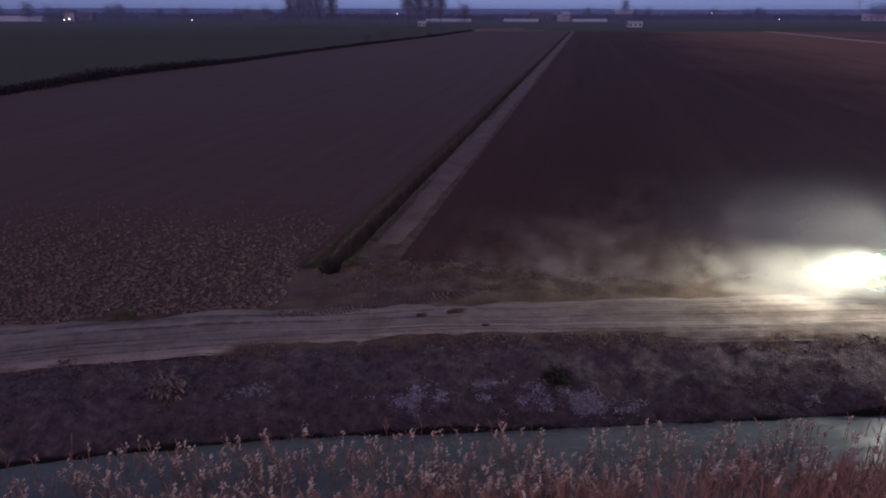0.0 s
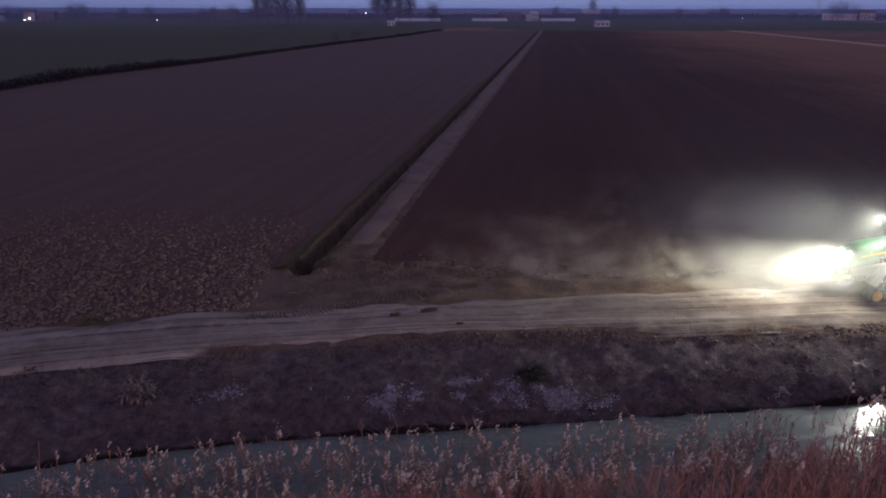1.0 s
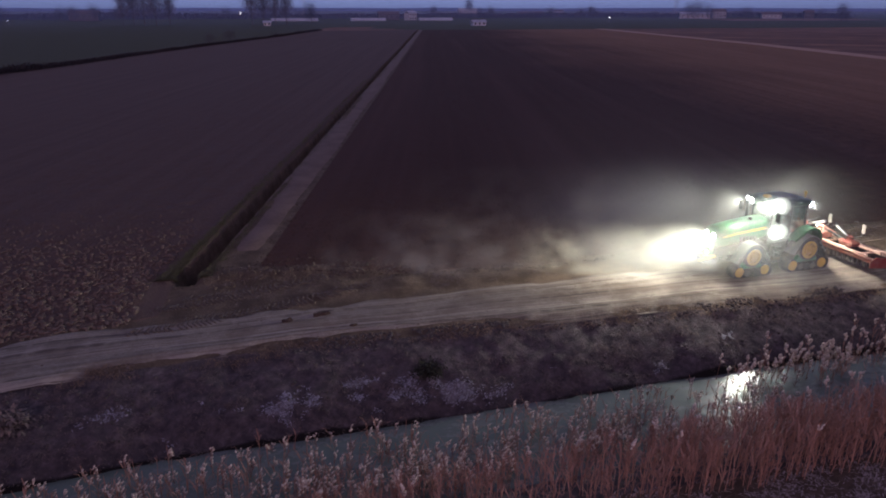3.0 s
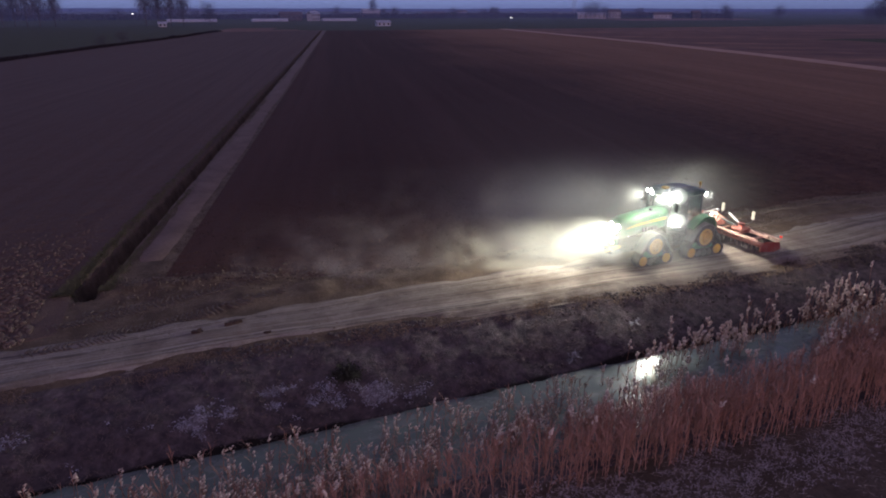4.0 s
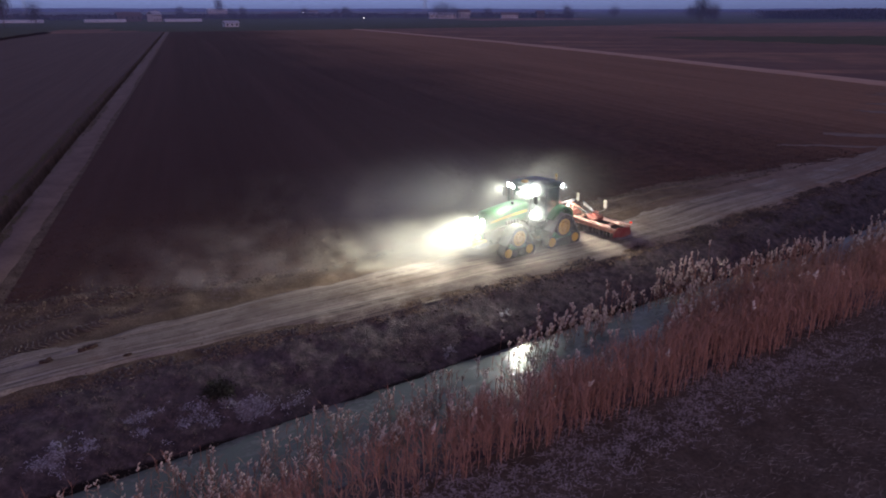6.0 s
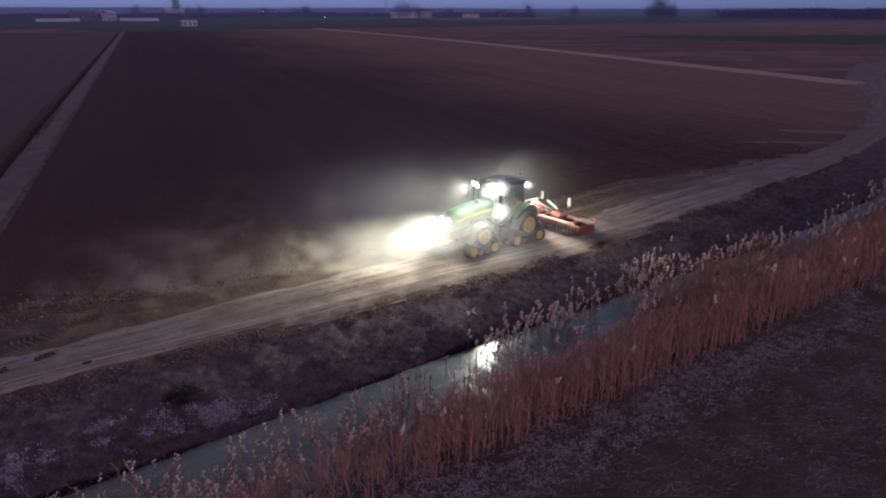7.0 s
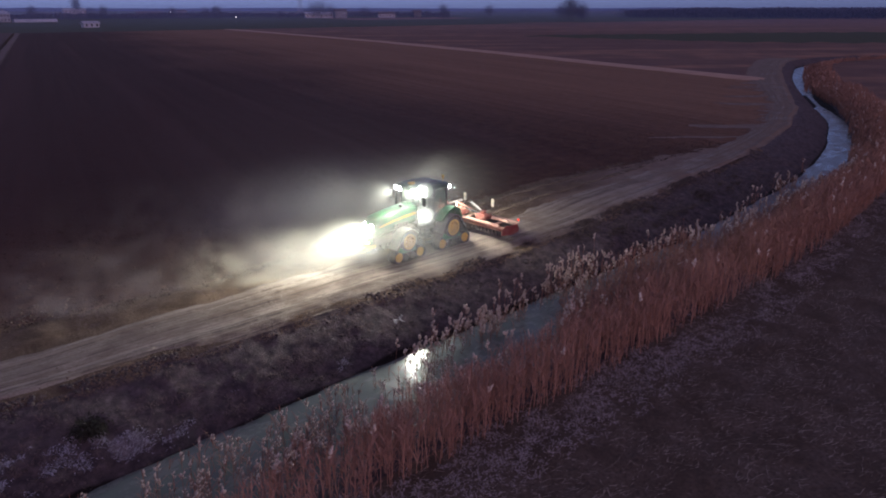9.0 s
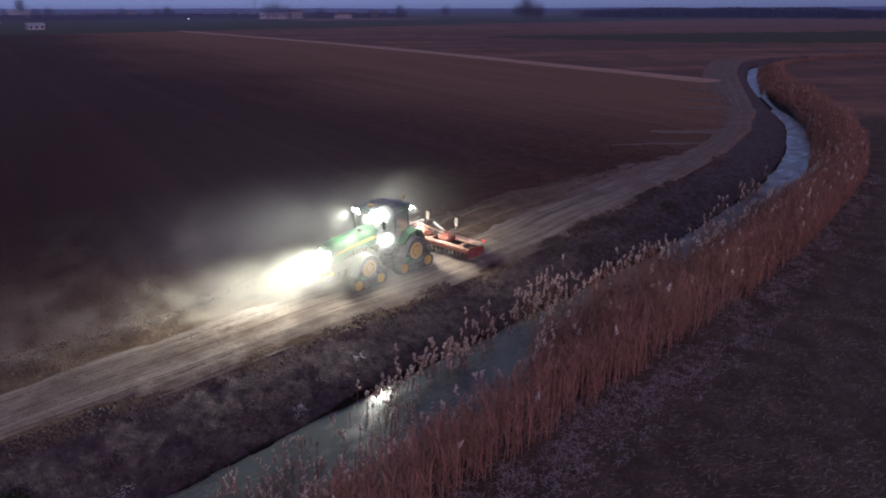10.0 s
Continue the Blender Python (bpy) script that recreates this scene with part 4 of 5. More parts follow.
def reed_bed(name, label, x, y, height, leaf_count, plume_size, thick=1.0, plumed=0.72):
    n = len(x)
    z = np.maximum(ground_z(x, y), WATER_Z - 0.25)
    base = np.stack([x, y, z], -1)
    lean = unit_side(rng.normal(0.4, 1.1, n)) * rng.uniform(0.02, 0.16, n)[:, None]
    h = height * rng.uniform(0.78, 1.15, n)
    tip = base + np.stack([lean[:, 0] * h, lean[:, 1] * h, h], -1)
    bed = new(name)
    bed.location = (0, 0, 0)
    tagged(bed, label, "reeds", kind="stuff")
    from_arrays("stems", *prisms(base, tip, np.full(n, 0.011 * thick), np.full(n, 0.006 * thick)), [STEM], bed)
    leaf_v = []
    for _ in range(leaf_count):
        k = rng.uniform(0.06, 0.93, n)
        at = base + (tip - base) * k[:, None]
        a = rng.uniform(0, 6.28, n)
        way = unit_side(a) * 0.55 + np.array([0, 0, 0.85])
        leaf_v.append(blades(at, way, rng.uniform(0.28, 0.6, n), rng.uniform(0.02, 0.036, n) * thick, rng.uniform(0.1, 0.5, n)))
    from_arrays("leaves", *merged(leaf_v), [LEAF], bed)
    has = rng.random(n) < plumed
    b, m = tip[has], has.sum()
    tufts = []
    for k in range(5):
        nod = unit_side(rng.normal(0.3, 0.8, m)) * rng.uniform(0.03, 0.13, m)[:, None]
        size = plume_size * rng.uniform(0.7, 1.25, m)
        start = b - np.array([0, 0, 1.0]) * (0.045 * k) + rng.normal(0, 0.022, (m, 3))
        tufts.append(spindles(start, start + nod + np.array([0, 0, 1.0]) * (size * (0.85 - 0.1 * k))[:, None], size * rng.uniform(0.2, 0.33, m)))
    from_arrays("plumes", *merged(tufts), [PLUME], bed)
    return bed


def patchy(x, d, r, size, seed, low, high):
    return r < smooth(low, high, ripple(x, d * 1.5, size, seed, 2))


def belt_edge(x):
    """Where the dense belt begins, seen from the bank's lip."""
    return np.interp(x, [-24, 4, 9, 14, 18.5, 20.7, 22.5, 26, 30.5, 36, 62], [7.5, 7.6, 8.1, 7.9, 7.5, 6.3, 5.2, 4.6, 4.6, 6.1, 7.6])


# dense belt on the near bank, thinner to the west, with a gap
belt = lambda x, d, r: (d < 10.45 + np.interp(x, [28, 38, 62], [0, 0.8, 1.0])) & (d > belt_edge(x) + 0.35 * ripple(x, d, 1.1, 82, 2)) & (
    r < (0.30 + 0.70 * smooth(4, 14, x)) * (1 - 0.85 * np.exp(-(((x - 29.8) / 0.8) ** 2))) * (0.75 + 0.45 * ripple(x, d, 2.4, 81, 2)) * (0.7 + 0.3 * smooth(0, 1.6, d - belt_edge(x))))
x, y, d = scatter(-24, 62, 4.0, 11.5, 34, belt)
tall = np.interp(x, [-24, 2, 12, 62], [0.8, 0.98, 1.76, 1.98]) * (1 - 0.12 * smooth(9.6, 10.5, d)) * (1 - 0.3 * smooth(45, 62, x)) * (0.93 + 0.16 * ripple(x, d, 1.7, 84, 2))
reed_bed("reed_bed", "dense belt of dry russet reeds with pale plumes on the canal bank", x, y, tall, 9, 0.19, plumed=0.012 + 0.30 * (1 - smooth(0.1, 1.2, d - belt_edge(x))))
# thin short reeds that stand in the water
x, y, d = scatter(-24, 16, 4.3, 8.0, 27, lambda x, d, r: patchy(x, d, r, 2.0, 83, -0.6, 0.5) & (r < 0.22 + 0.6 * smooth(4.8, 7.4, d)))
reed_bed("reed_bed", "sparse short reeds standing in the canal water", x, y, np.interp(d, [4.3, 7.4], [0.85, 1.1]) * (0.7 + 0.45 * rng.random(len(x))), 4, 0.125, plumed=0.7)
# the plumed clumps out in the water, and their looser trail along the farther edge
x, y, d = scatter(13.8, 21, 3.0, 5.2, 31, lambda x, d, r: r < np.exp(-(((d - 3.95) / 0.5) ** 2)) * smooth(13.8, 15.6, x) * (1 - 0.7 * smooth(19, 20.6, x)) * (0.6 + 0.6 * ripple(x, d, 0.9, 85, 2)))
reed_bed("reed_bed", "low clump of reeds with full pale plumes in the water", x, y, rng.uniform(0.75, 1.3, len(x)), 3, 0.20, plumed=0.95)
x, y, d = scatter(22.4, 28.5, 2.7, 4.8, 25, lambda x, d, r: r < np.exp(-(((d - 3.55) / 0.5) ** 2)) * smooth(22.4, 24, x) * (1 - 0.7 * smooth(26.5, 28.5, x)) * (0.6 + 0.6 * ripple(x, d, 0.9, 91, 2)))
reed_bed("reed_bed", "tall clump of plumed reeds in the water near the bank", x, y, rng.uniform(1.0, 1.75, len(x)), 3, 0.20, plumed=0.95)
x, y, d = scatter(20, 36, 2.5, 4.9, 11, lambda x, d, r: r < np.exp(-(((d - np.interp(x, [21, 30, 36], [3.5, 3.6, 4.4])) / 0.5) ** 2)) * (0.6 + 0.7 * ripple(x, d, 1.3, 86, 2)))
reed_bed("reed_bed", "loose trail of plumed reeds at the water's farther edge", x, y, rng.uniform(0.7, 1.25, len(x)), 3, 0.16, plumed=0.7)
x, y, d = scatter(34, 60, 4.2, 5.6, 8, lambda x, d, r: patchy(x, d, r, 2.0, 87, -0.4, 0.4))
reed_bed("reed_bed", "thin line of reeds along the water's edge", x, y, rng.uniform(0.7, 1.25, len(x)), 4, 0.18, 1.1, 0.5)
# the belt goes on round the bends
x, y, d = scatter(62, 118, 4.4, 11.2, 11, lambda x, d, r: d > np.interp(x, [62, 66, 100, 118], [7.4, 6.7, 6.0, 4.4]) + 0.4 * ripple(x, d, 2.0, 90, 2))
reed_bed("reed_bed", "belt of dry reeds following the canal's bend", x, y, 1.2 + 0.3 * ripple(x, d, 5.0, 88, 2), 5, 0.16, 1.8, 0.04)
x, y, d = scatter(118, 300, 3.4, 10.0, 3.0, lambda x, d, r: d > bank_width(x) + canal_width(x) - 0.3)
reed_bed("reed_bed", "distant belt of dry reeds along the canal", x, y, 1.0 + 0.25 * ripple(x, d, 9.0, 89, 2), 4, 0.16, 4.0, 0.03)


def tufts(name, label, x, y, per, length, width, mat, spread=0.8, category="grass"):
    n = len(x)
    xs, ys = np.repeat(x, per) + rng.normal(0, 0.05, n * per), np.repeat(y, per) + rng.normal(0, 0.05, n * per)
    a = rng.uniform(0, 6.28, n * per)
    way = unit_side(a) * spread + np.array([0, 0, 0.7])
    way /= np.linalg.norm(way, axis=1, keepdims=True)
    ob = from_arrays(name, *blades(np.stack([xs, ys, ground_z(xs, ys) - 0.02], -1), way, rng.uniform(0.5, 1.2, n * per) * np.repeat(np.broadcast_to(length, n), per),
                                   np.full(n * per, width), rng.uniform(0.2, 0.7, n * per)), [mat])
    return tagged(ob, label, category, kind="stuff")


x, y, d = scatter(-26, 60, -0.1, 4.0, 20, lambda x, d, r: patchy(x, d, r, 1.7, 91, -0.5, 0.5))
tufts("bank_grass", "withered brown grass tufts on the canal bank", x, y, 6, 0.22, 0.026, DRY)
x, y, d = scatter(25, 50, -0.2, 2.6, 26, lambda x, d, r: patchy(x, d, r, 1.3, 92, -0.2, 0.5))
tufts("bank_scrub", "dark brown scrubby grass high on the bank", x, y, 7, 0.36, 0.035, island_tinted("scrub", (0.05, 0.038, 0.034), (0.15, 0.115, 0.095), 0.9), 0.7)
x, y, d = scatter(-26, 60, -0.35, 0.6, 70, lambda x, d, r: patchy(x, d, r, 1.2, 93, -0.3, 0.4))
tufts("verge_grass", "dry straw-coloured grass along the road's edge", x, y, 6, 0.20, 0.02, island_tinted("verge_straw", (0.12, 0.08, 0.055), (0.34, 0.235, 0.155), 0.9))
x, y, d = scatter(-9, 30, 1.4, 3.9, 120, lambda x, d, r: r < smooth(0.15, 0.45, pale_patch(x, d)))
tufts("pale_weeds", "patches of pale greyish withered weeds low on the bank", x, y, 5, 0.15, 0.035, ASH, 0.9)
# grass along the ditch
n = 2200
s = rng.random(n) ** 3.5
y = 30.6 + 90 * s
u = np.where(rng.random(n) < 0.75, rng.normal(-5.98, 0.17, n), rng.normal(-4.45, 0.14, n))
tufts("ditch_grass", "yellow-green grass along the field ditch", u + 0.2 * (y - 31), y, 5, 0.26, 0.03, GRASS, 0.6)
# scrubby tufts on the turning place
n = 2600
x, y = rng.uniform(-7, 48, n), rng.uniform(0, 1, n)
y = lip_y(x) + 4.2 + y * (headland(x) - 3.8)
k = ripple(x, y, 1.5, 97, 2) > 0.05
tufts("headland_grass", "withered grass on the field's headland", x[k], y[k], 6, 0.2, 0.024, DRY)


def clods(name, label, x, y, size, mat, squash=0.7, lift=0.15):
    n = len(x)
    ico = bmesh.new()
    bmesh.ops.create_icosphere(ico, subdivisions=1, radius=1)
    v0 = np.array([v.co[:] for v in ico.verts])
    f0 = np.array([[v.index for v in f.verts] for f in ico.faces])
    ico.free()
    s = size * rng.uniform(0.5, 1.3, n)
    a = rng.uniform(0, 6.28, n)
    shape = v0[None] * rng.uniform(0.6, 1.35, (n, len(v0), 1)) * s[:, None, None]
    c, q = np.cos(a)[:, None], np.sin(a)[:, None]
    v = np.stack([c * shape[..., 0] * 1.2 - q * shape[..., 1], q * shape[..., 0] * 1.2 + c * shape[..., 1], squash * shape[..., 2]], -1)
    v += np.stack([x, y, ground_z(x, y) + lift * s], -1)[:, None]
    ob = from_arrays(name, v.reshape(-1, 3), (np.arange(n)[:, None, None] * len(v0) + f0).reshape(-1, 3), [mat])
    return tagged(ob, label, "clods", kind="stuff")


n = 30000
x = rng.uniform(-34, -5.5, n)
y = 22 + 30 * rng.random(n) ** 1.9
k = (y > lip_y(x) + 3.7 + 0.4 * ripple(x, y, 1.4, 99, 2)) & (ditch_u(x, y) < -6.7) & (rng.random(n) > smooth(29, 46, y))
clods("soil_clods", "rough turned clods of grey-brown ploughed soil", x[k], y[k], 0.09 * (1 - 0.5 * smooth(30, 48, y[k])), CLOD)
n = 4200
x = rng.uniform(-26, 60, n)
d = np.abs(rng.normal(0, 0.38, n)) - 0.25
k = ripple(x, d, 1.6, 101, 2) > -0.1
clods("lip_clods", "dark crumbled clods along the bank's lip", x[k], (lip_y(x) - d)[k], 0.065, BANK_CLOD)
n = 1500
x, d = rng.uniform(-24, 55, n), rng.uniform(0.3, 3.6, n)
k = ripple(x, d, 2.0, 103, 2) > 0.0
clods("bank_clods", "dark lumps of earth on the canal bank", x[k], (lip_y(x) - d)[k], 0.06, BANK_CLOD)
n = 5000
x = rng.uniform(-3, 60, n)
y = lip_y(x) + headland(x) - 0.6 + 14 * rng.random(n) ** 2
k = ditch_u(x, y) > -2.6
clods("tilled_crumbs", "dark crumbs of tilled soil", x[k], y[k], 0.045, DARK_CLOD)
n = 420
x = rng.uniform(-30, 45, n)
y = lip_y(x) + rng.uniform(0.3, 4.3, n)
clods("road_crumbs", "pale crumbs of earth on the dirt road", x, y, 0.03, CLOD, 0.5, 1.6)
for cx, cy, s in ((-0.82, 25.0, 0.13), (0.3, 25.32, 0.11), (0.6, 25.4, 0.12), (1.6, 24.1, 0.08)):
    bm = bmesh.new()
    bmesh.ops.create_icosphere(bm, subdivisions=3, radius=s)
    for v in bm.verts:
        v.co *= 1 + 0.7 * noise.noise(v.co * 11 + Vector((cx * 3, cy, 0))) + 0.3 * noise.noise(v.co * 30)
        v.co.x *= 1.55
        v.co.z *= 0.62
    ob = part("earth_clod", bm, DARK_CLOD, None)
    ob.location = (cx, cy, 0.1)
    ob.rotation_euler.z = radians(15)
    tagged(ob, "dark clump of earth lying on the dirt road", "clod", "clods on the road")

n = 700
x = rng.normal(-0.8, 3.2, n)
y = 30.3 - 0.05 * x + rng.normal(0, 0.75, n)
clods("spoil_clods", "tan clods of spoil heaped beside the ditch's end", x, y, 0.05, island_tinted("spoil", (0.065, 0.047, 0.036), (0.13, 0.096, 0.072), 0.95))

# straw on the stubble field
n = 26000
x = rng.uniform(0, 62, n)
y = lip_y(x) - 10.2 - 13 * rng.random(n)
k = (ripple(x, y, 1.3, 105, 2) > -0.25)
x, y = x[k], y[k]
a = rng.normal(-0.35, 0.45, len(x))
way = unit_side(a) + np.array([0, 0, 0.06])
straw = from_arrays("straw", *blades(np.stack([x, y, ground_z(x, y) + 0.015], -1), way, 0.09 + 0.3 * rng.random(len(x)) ** 2.2, rng.uniform(0.007, 0.014, len(x)), np.full(len(x), 0.03)), [STRAW])
tagged(straw, "scattered broken straw on the dark stubble field", "straw", kind="stuff")
x, y, d = scatter(0, 62, 9.9, 12.6, 40, lambda x, d, r: patchy(x, d, r, 1.3, 107, -0.7, 0.4) & (r < 1.3 - 1.0 * smooth(11.2, 12.6, d)))
tufts("field_edge_grass", "flattened withered grass beside the reeds", x, y, 5, 0.22, 0.022, island_tinted("flat_grass", (0.21, 0.165, 0.158), (0.52, 0.425, 0.41), 0.9), 1.4)

# tread marks pressed by the tracks: two lanes of slanted bars
TREAD = speckled("pressed_earth", (0.08, 0.059, 0.046), (0.13, 0.099, 0.076), 2.0, 0.95)
pieces_v, pieces_f = [], []
# lanes: from, by way of, to
LANES = [((-6.8, 25.15), (-3.0, 25.9), (2.0, 28.0)), ((-6.2, 27.3), (-3.5, 27.95), (1.2, 29.9)), ((-4.8, 26.0), (-1.4, 26.7), (3.2, 28.6)), ((-5.2, 28.2), (-2.0, 28.75), (2.6, 30.2)),
          ((23, 28.6), (34, 30.0), (46, 31.2)), ((23, 30.2), (34, 31.7), (46, 33.0))]
for p0, p1, p2 in LANES:
    count = int(math.hypot(p2[0] - p0[0], p2[1] - p0[1]) / 0.19)
    for i in range(count):
        k = i / count
        wa, wb, wc = 2 * (k - 0.5) * (k - 1), 4 * k * (1 - k), 2 * k * (k - 0.5)
        cx, cy = wa * p0[0] + wb * p1[0] + wc * p2[0], wa * p0[1] + wb * p1[1] + wc * p2[1]
        slope = ((4 * k - 3) * p0[1] + (4 - 8 * k) * p1[1] + (4 * k - 1) * p2[1]) / ((4 * k - 3) * p0[0] + (4 - 8 * k) * p1[0] + (4 * k - 1) * p2[0])
        for s in (1, -1):
            if rng.random() < 0.1 + 0.6 * (abs(2 * k - 1) ** 6):
                continue
            q = np.array([[-0.03, 0, 0], [0.035, 0, 0], [0.035 + 0.14 - 0.3 * s * slope, s * 0.3, 0], [-0.03 + 0.14 - 0.3 * s * slope, s * 0.3, 0]]) + [cx + rng.normal(0, 0.015), cy + rng.normal(0, 0.02), 0]
            zb = ground_z(q[:, 0], q[:, 1])
            zr = np.where((cy - lip_y(q[:, 0])) < np.interp(cx, [-9, -5, 3, 8, 14], [3.9, 2.9, 3.0, 3.7, 3.9]), 0.08, 0.0)
            low = np.column_stack([q[:, :2], zb + zr - 0.03])
            top = np.column_stack([q[:, :2], zb + zr * 0.75 + 0.024 + 0.02 * rng.random()])
            top[:, :2] += (top[:, :2].mean(0) - top[:, :2]) * 0.15
            base_i = 8 * len(pieces_v)
            pieces_v.append(np.concatenate([low, top]))
            pieces_f.append(base_i + np.array([[4, 5, 6, 7], [0, 1, 5, 4], [1, 2, 6, 5], [2, 3, 7, 6], [3, 0, 4, 7]]))
tread = from_arrays("tread_marks", np.concatenate(pieces_v), np.concatenate(pieces_f), [TREAD])
tagged(tread, "slanted tread bars pressed into the earth by rubber tracks", "tread marks", kind="stuff")

# a dark low bush and the pale litter on the bank
def leaf_cloud(n, spread, size, squash=0.7):
    p = rng.normal(0, 1, (n, 3))
    p /= np.linalg.norm(p, axis=1, keepdims=True)
    p *= (rng.random(n) ** 0.5)[:, None] * spread * rng.uniform(0.6, 1.1, n)[:, None]
    p[:, 2] = np.abs(p[:, 2]) * squash
    way = p / (np.linalg.norm(p, axis=1, keepdims=True) + 1e-6) * 0.6 + rng.normal(0, 0.5, (n, 3))
    way /= np.linalg.norm(way, axis=1, keepdims=True)
    return blades(p, way, rng.uniform(0.6, 1.3, n) * size, np.full(n, size * 0.5), rng.uniform(0, 0.5, n))


def bush(at, spread, n, size, mat, label, squash=0.7, category="bush"):
    ob = thing("bush", Matrix.Translation(at), label, category)
    from_arrays("foliage", *leaf_cloud(n, spread, size, squash), [mat], ob)
    bm = bmesh.new()
    for i in range(5):
        a = i * 1.26
        rod(bm, (0, 0, -0.05), (0.5 * spread * math.cos(a), 0.5 * spread * math.sin(a), 0.5 * spread * squash), 0.03 * spread, 0.01 * spread, 6)
    part("branches", bm, BARK, ob)
    return ob


BUSH_AT = (3.95, 21.2)
bush((*BUSH_AT, float(ground_z(np.array([BUSH_AT[0]]), np.array([BUSH_AT[1]]))[0])), 0.72, 700, 0.12, EVERGREEN, "small dark bush growing on the canal bank", 0.5)
bush((-9.0, 20.2, float(ground_z(np.array([-9.0]), np.array([20.2]))[0])), 0.7, 420, 0.16, DRY, "dry brown shrub on the canal bank", 0.8)
bush((-12.5, 25.1, 0.0), 0.45, 300, 0.12, GRASS, "yellow-green weed clump at the field's edge", 0.6)
LITTER = thing("litter", pose(15.85, 21.75, float(ground_z(np.array([15.85]), np.array([21.75]))[0]), 12, 0, 25), "crumpled pale plastic sheeting on the bank", "litter")
PLASTIC = speckled("torn_plastic", (0.26, 0.26, 0.25), (0.42, 0.41, 0.40), 5.0, 0.6)
for i in range(5):
    bm = bmesh.new()
    bmesh.ops.create_grid(bm, x_segments=6, y_segments=4, size=0.06 + 0.025 * (i % 3))
    for v in bm.verts:
        v.co.z = 0.08 + 0.09 * noise.noise(v.co * 7 + Vector((i * 4.1, 0, 0)))
    bmesh.ops.solidify(bm, geom=bm.faces[:], thickness=0.008)
    ob = part("torn_sheet", bm, PLASTIC, LITTER)
    ob.location, ob.rotation_euler = (0.16 * (i - 2), 0.10 * math.sin(i * 2.2), -0.04), (0.2 * math.sin(i), 0.3 * math.cos(i * 1.7), i * 1.1)

# the thin leaning stake at the field's edge
bm = bmesh.new()
rod(bm, (17.2, 29.1, 0.0), (18.6, 29.8, 0.85), 0.03, 0.015, 7)
tagged(part("stick", bm, STRAW, None), "pale broken reed stalk leaning at the field's edge", "stick")


# ---- far off: hedge, track, trees, houses, hills ----
def strip(name, line, wide, lift, mat, label, category):
    """A low ribbon of earth along a line of (x, y)."""
    p = np.array(line, float)
    t = np.gradient(p, axis=0)
    t /= np.linalg.norm(t, axis=1, keepdims=True)
    nrm = np.stack([-t[:, 1], t[:, 0]], -1)
    offs = np.array([-0.5, -0.4, 0.0, 0.4, 0.5])
    lifts = np.array([-0.12, 0.0, 0.02, 0.0, -0.12])
    xy = p[:, None] + nrm[:, None] * (offs * np.broadcast_to(wide, len(p))[:, None])[:, :, None]
    z = ground_z(xy[..., 0], xy[..., 1]) * 0.3 + lift + lifts
    run = np.r_[0, np.cumsum(np.hypot(*np.diff(p, axis=0).T))]
    z -= 0.2 * (1 - smooth(0, 2.5, run))[:, None]
    ob = from_arrays(name, np.concatenate([xy, z[..., None]], -1).reshape(-1, 3), grid_faces(len(p), 5), [mat], flat=False)
    return tagged(ob, label, category, kind="structure")


PATH_EARTH = speckled("path_earth", (0.105, 0.066, 0.052), (0.18, 0.12, 0.096), 0.5, 0.95, bump=0.5, fine=8.0)
TRACK_EARTH = speckled("track_earth", (0.34, 0.20, 0.135), (0.48, 0.30, 0.20), 0.3, 0.95, bump=0.5, fine=6.0)
ys = np.r_[np.linspace(32.6, 120, 160), np.linspace(121, 403, 80)]
strip("path_1", np.stack([-3.75 + 0.2 * (ys - 31) + 0.12 * np.sin(ys * 0.13), ys], -1), 2.3 + 0.35 * ripple(ys, ys * 0, 1.7, 151, 3), 0.05, PATH_EARTH, "pale trodden earth path beside the field ditch", "path")
ys = np.linspace(58, 405, 120)
strip("path_2", np.stack([track_x(ys), ys], -1), 6.4 + 1.2 * ripple(ys, ys * 0, 9.0, 153, 3), 0.10, TRACK_EARTH, "pale farm track across the fields", "path")

# hedge along the farther side of the ploughed field
n = 60000
y = 50 + 360 * rng.random(n) ** 1.25
x = hedge_x(y) + rng.normal(0, 1.0, n)
body = np.interp(y, [50, 95, 120, 150, 165, 205, 410], [0.7, 1.0, 2.1, 1.9, 0.8, 0.7, 0.8])
h = body * (0.75 + 0.45 * ripple(x * 0.3, y, 7.0, 111, 3)) + 1.1 * smooth(0.3, 0.6, ripple(x * 0, y, 16.0, 113, 2)) * (y > 200)
h = h * np.exp(-(((x - hedge_x(y)) / 1.4) ** 2))
base = np.stack([x, y, rng.random(n) * h], -1)
way = rng.normal(0, 0.8, (n, 3)) + [0, 0, 0.35]
way /= np.linalg.norm(way, axis=1, keepdims=True)
hedge = from_arrays("hedge", *blades(base, way, rng.uniform(0.25, 0.6, n), np.full(n, 0.16), rng.uniform(0, 0.5, n)),
                    [island_tinted("hedge_scrub", (0.030, 0.023, 0.026), (0.050, 0.038, 0.040), 0.95)])
tagged(hedge, "dark straggling hedge of brambles between the fields", "hedge", kind="stuff")


